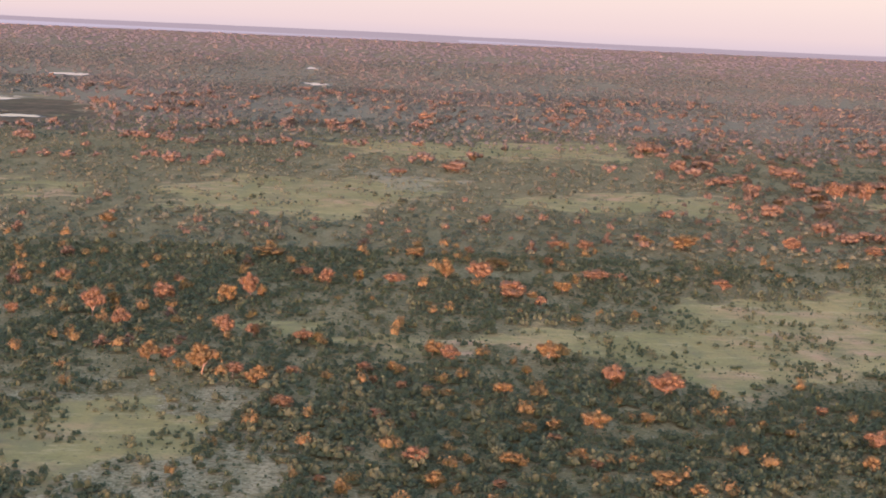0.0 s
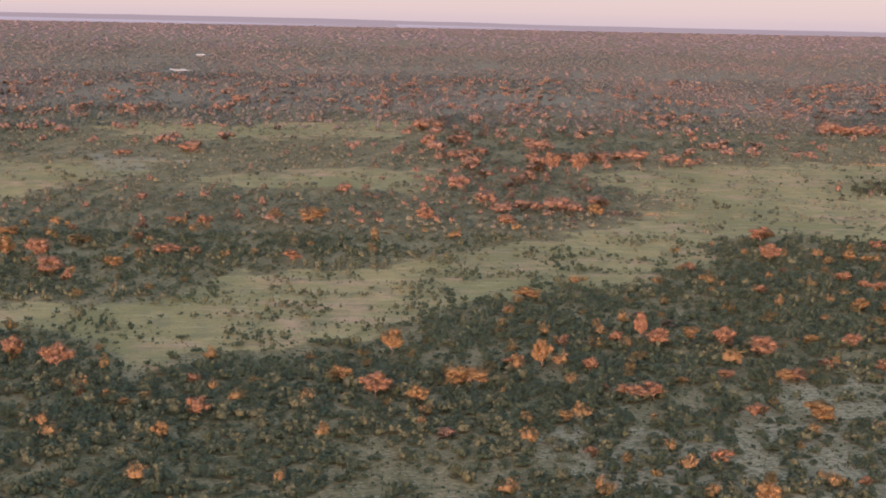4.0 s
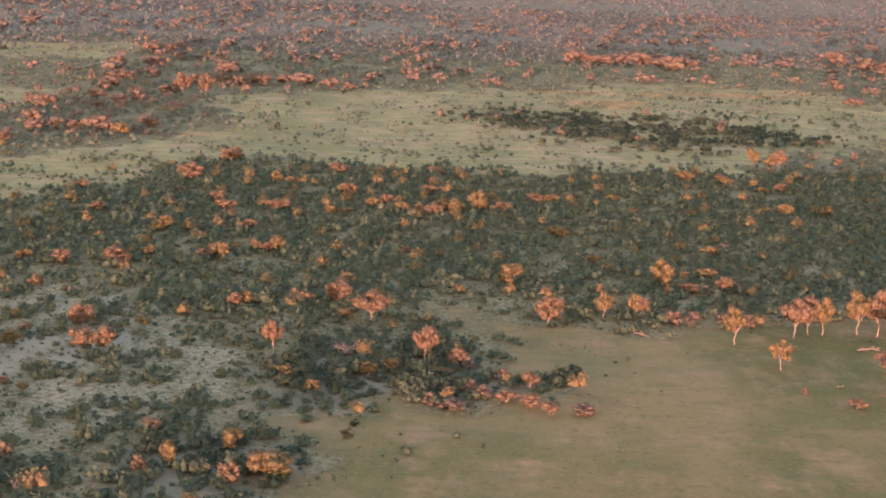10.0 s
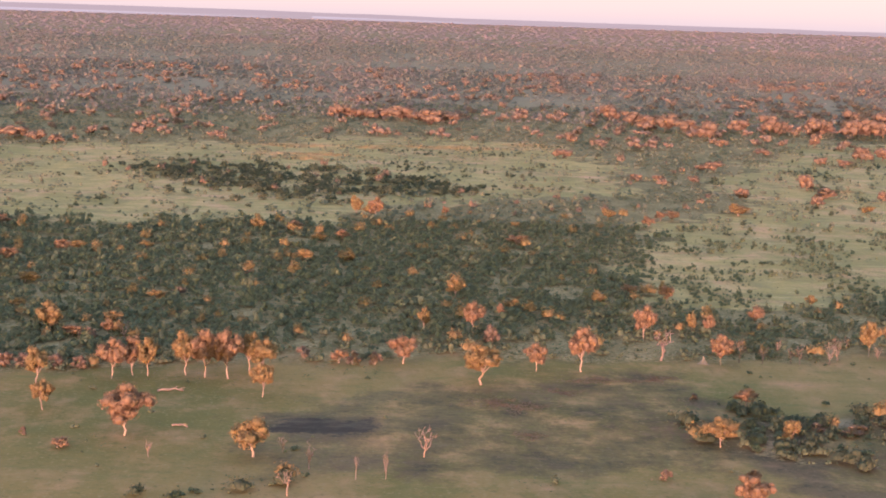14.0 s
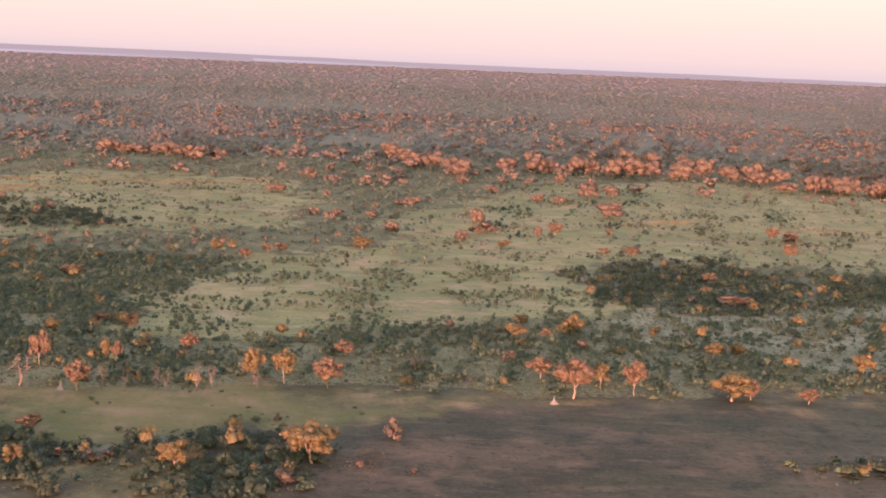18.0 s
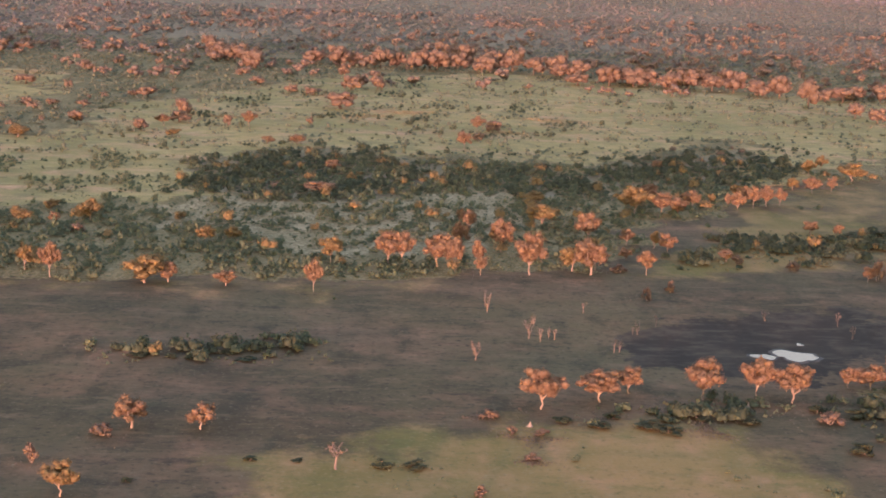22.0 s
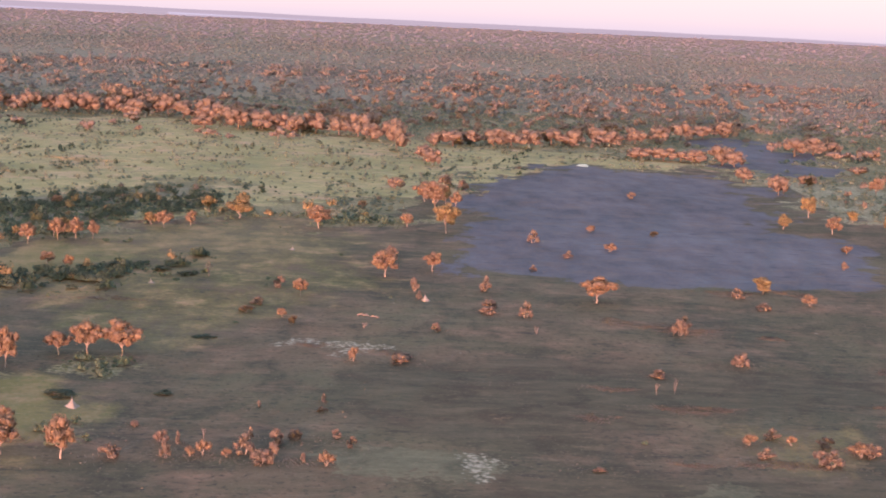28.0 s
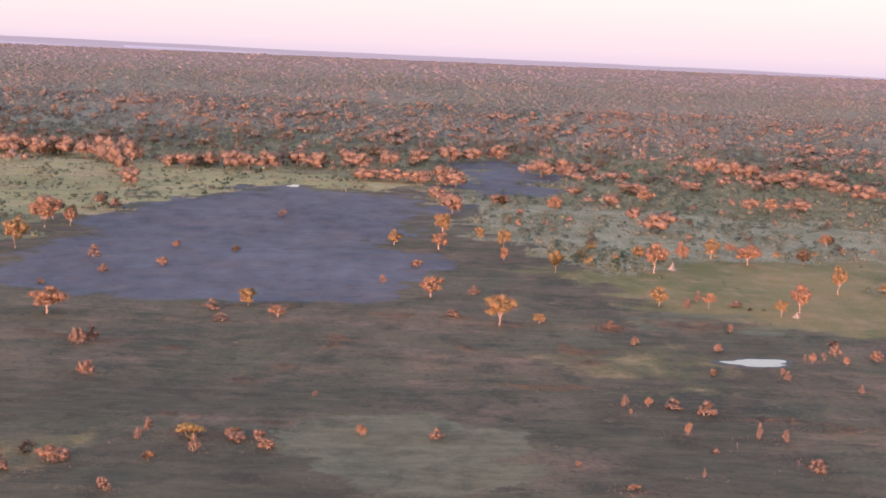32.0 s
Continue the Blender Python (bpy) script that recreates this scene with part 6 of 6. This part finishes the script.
def build_tussocks():
    """Dry tufts on the open plains, which catch the flat sunlight: in swathes and thin streaks, and gathered round shrubs and trees."""
    rng = np.random.default_rng(51)
    x, y = scatter(320, 1500, 185, 620, 1.25, rng)
    streaks = np.clip(1.3 * wave(x * 0.45, y * 1.5, 60, 52) - 0.75, 0, 0.7) * np.clip(0.2 + 1.2 * wave(x * 0.35, y * 1.6, 11, 53), 0, 1)
    keep = rng.uniform(0, 1, len(x)) < streaks + 0.004
    x, y = x[keep], y[keep]
    near = [p for kind in ("rust", "umb", "yellow") for p in PLACES[kind] if p[0] > 430 and p[1] < 640]
    gx = np.concatenate([p[0] + rng.normal(size=80) * (1.2 + 0.9 * p[2]) for p in near])
    gy = np.concatenate([p[1] + rng.normal(size=80) * (0.6 + 0.5 * p[2]) for p in near])
    x, y = np.r_[x, gx], np.r_[y, gy]
    c = covers(x, y)
    keep = rng.uniform(0, 1, len(x)) < np.clip(c["brown"] + 0.6 * c["meadow"] + 0.35 * c["burnt"], 0, 1)
    x, y = x[keep], y[keep]
    r = 0.06 + 0.1 * rng.uniform(0, 1, len(x)) ** 2
    h = r * rng.uniform(0.6, 1.2, len(x))
    # each swathe thins out and bends towards its ends
    for sx, sy, a, b in SWATHES:
        far = max(1.0, sy / 380)
        n = int(100 * a * b / far**2 + 150)
        u = rng.normal(size=n) * 0.5
        v = rng.normal(size=n) * 0.95 * (1 - 0.5 * np.abs(np.clip(u, -1, 1))) + 0.5 * np.sin(u * 2.5 + sx)
        ok = 0.25 + wave(sx + u * a, (sy + v * b) * 2, 6, 54) > rng.uniform(-0.6, 0.6, n)
        x, y = np.r_[x, sx + (u * a)[ok]], np.r_[y, sy + (v * b)[ok]]
        tuft = far * 0.07 + far * 0.08 * rng.uniform(0, 1, ok.sum()) ** 2
        r, h = np.r_[r, tuft], np.r_[h, tuft * rng.uniform(0.9, 2.2, ok.sum())]
    straw = covers(x, y)["grass"] > 0.45
    for name, at, mat, label in (
        ("dry_tussocks", ~straw, TUSSOCK, "reddish dry grass tufts in loose streaks over the dark plain"),
        ("straw_tussocks", straw, STRAW, "pale straw-coloured grass tufts in streaks across the clearings"),
    ):
        stuff(name, label, "grass", x[at], y[at], r[at], h[at], 2, mat, rng, low=0.0, leaf=0.9, lobes=1, sides=0)


build_tussocks()


# ---- termite mounds, fallen logs and pools ----
# the one at (992.6, 389.7) stands in for a dark and white object, no mound
MOUNDS = [(669.9, 329.9, 2.6), (828.6, 250.5, 2.3), (789.3, 237.9, 1.4), (923.8, 276.0, 3.0), (920.2, 398.7, 2.0), (953.9, 461.2, 1.9), (1243.6, 426.0, 2.9), (992.6, 389.7, 2.7), (300.2, 329.1, 1.5), (1223.9, 511.8, 4.2), (560.4, 331.2, 2.8)]
LOGS = [(397.9, 308.6, 3.3), (444.4, 299.8, 5.3), (449.3, 274.2, 3.2), (634.6, 337.8, 2.1), (976.6, 366.8, 2.8), (979.7, 364.7, 2.5)]


def termite_mound(seed):
    """A lumpy earth cone with a leaning spire, one metre high."""
    rng = np.random.default_rng(seed)
    rings, sides = 12, 14
    ks = np.linspace(0, 1, rings)
    v = []
    for i, k in enumerate(ks):
        r = 0.5 * (1 - k) ** 2.6 + 0.22 * (1 - k) + 0.02
        for j in range(sides):
            a = j * 2 * math.pi / sides
            lump = 1 + 0.18 * math.sin(3 * a + seed) + 0.12 * math.sin(5 * a + 6 * k + seed * 2) + rng.uniform(-0.06, 0.06)
            v.append((math.cos(a) * r * lump + 0.1 * k * k, math.sin(a) * r * lump, k - 0.06))
    f = [(i * sides + j, i * sides + (j + 1) % sides, (i + 1) * sides + (j + 1) % sides, (i + 1) * sides + j) for i in range(rings - 1) for j in range(sides)]
    me = mesh_of("termite_mound", v, f, True)
    me.materials.append(EARTH)
    return tagged(new("termite_mound", me), "pale grey earth termite mound with a pointed spire", "termite mound", "termite mounds")


plant([termite_mound(500 + i) for i in range(3)], [(x, y, h * 0.65, h * 0.7) for x, y, h in MOUNDS], 7)


def fallen_log(seed, length):
    rng = np.random.default_rng(seed)
    top = bpy.data.objects.new("fallen_tree", None)
    scene.collection.objects.link(top)
    r = 0.035 * length + 0.1
    line = bend((-length / 2, 0, r * 0.7), (length / 2, rng.uniform(-0.4, 0.4), r * 0.6), rng, 6, 0.04)
    part("trunk", tube(line, np.linspace(r, r * 0.5, 6), 8), BARK_DEAD, top)
    for i in range(3):
        s = line[2 + i]
        e = s + np.array([rng.uniform(0.2, 0.5), rng.uniform(-0.4, 0.4), rng.uniform(0.05, 0.3)]) * length * 0.5
        part("branch", tube(bend(s, e, rng, 5, 0.12), np.linspace(r * 0.45, r * 0.12, 5), 5), BARK_DEAD, top)
    return tagged(top, "fallen bleached tree trunk lying on the grass", "fallen tree", "fallen trees")


for n, (x, y, length) in enumerate(LOGS):
    fallen_log(600 + n, length).matrix_basis = pose(x, y, float(lift(x, y)), 0, 0, 37 * n % 60 - 30)


def pool(name, x, y, rx, ry, seed, label):
    """A still pool lying just above the plain, with a bank of wet mud round it."""
    rng = np.random.default_rng(seed)
    n = 40
    a = np.arange(n) * 2 * math.pi / n
    edge = 1 + 0.17 * np.sin(2 * a + seed) + 0.13 * np.sin(3 * a + 2 * seed) + 0.09 * np.sin(5 * a + 3 * seed) + 0.05 * np.sin(9 * a + seed) + rng.uniform(-0.03, 0.03, n)
    px, py = x + np.cos(a) * rx * edge, y + np.sin(a) * ry * edge
    z = float(max(np.max(lift(x + (px - x) * k, y + (py - y) * k)) for k in (0.1, 0.4, 0.7, 1.0))) + 0.04
    top = bpy.data.objects.new(name, None)
    scene.collection.objects.link(top)
    top.location = (x, y, z)
    bm = bmesh.new()
    bm.faces.new([bm.verts.new((u - x, w - y, 0)) for u, w in zip(px, py)])
    me = bpy.data.meshes.new("water_surface")
    bm.to_mesh(me)
    me.materials.append(WATER)
    ob = new("water_surface", me)
    ob.parent = top
    v, f = [], []
    for k, zz in ((0.96, -0.01), (1.1, 0.05), (1.35, -0.35)):
        v += [((u - x) * k, (w - y) * k, zz) for u, w in zip(px, py)]
    for i in range(2):
        f += [(i * n + j, i * n + (j + 1) % n, (i + 1) * n + (j + 1) % n, (i + 1) * n + j) for j in range(n)]
    part("mud_bank", (np.array(v), np.array(f)), MUD, top)
    return tagged(top, label, "pool", "pools on the plain")


for n, (x, y, rx, ry) in enumerate(POOLS):
    pool("pool", x, y, rx, ry, 700 + n, "still shallow pool mirroring the pale evening sky")
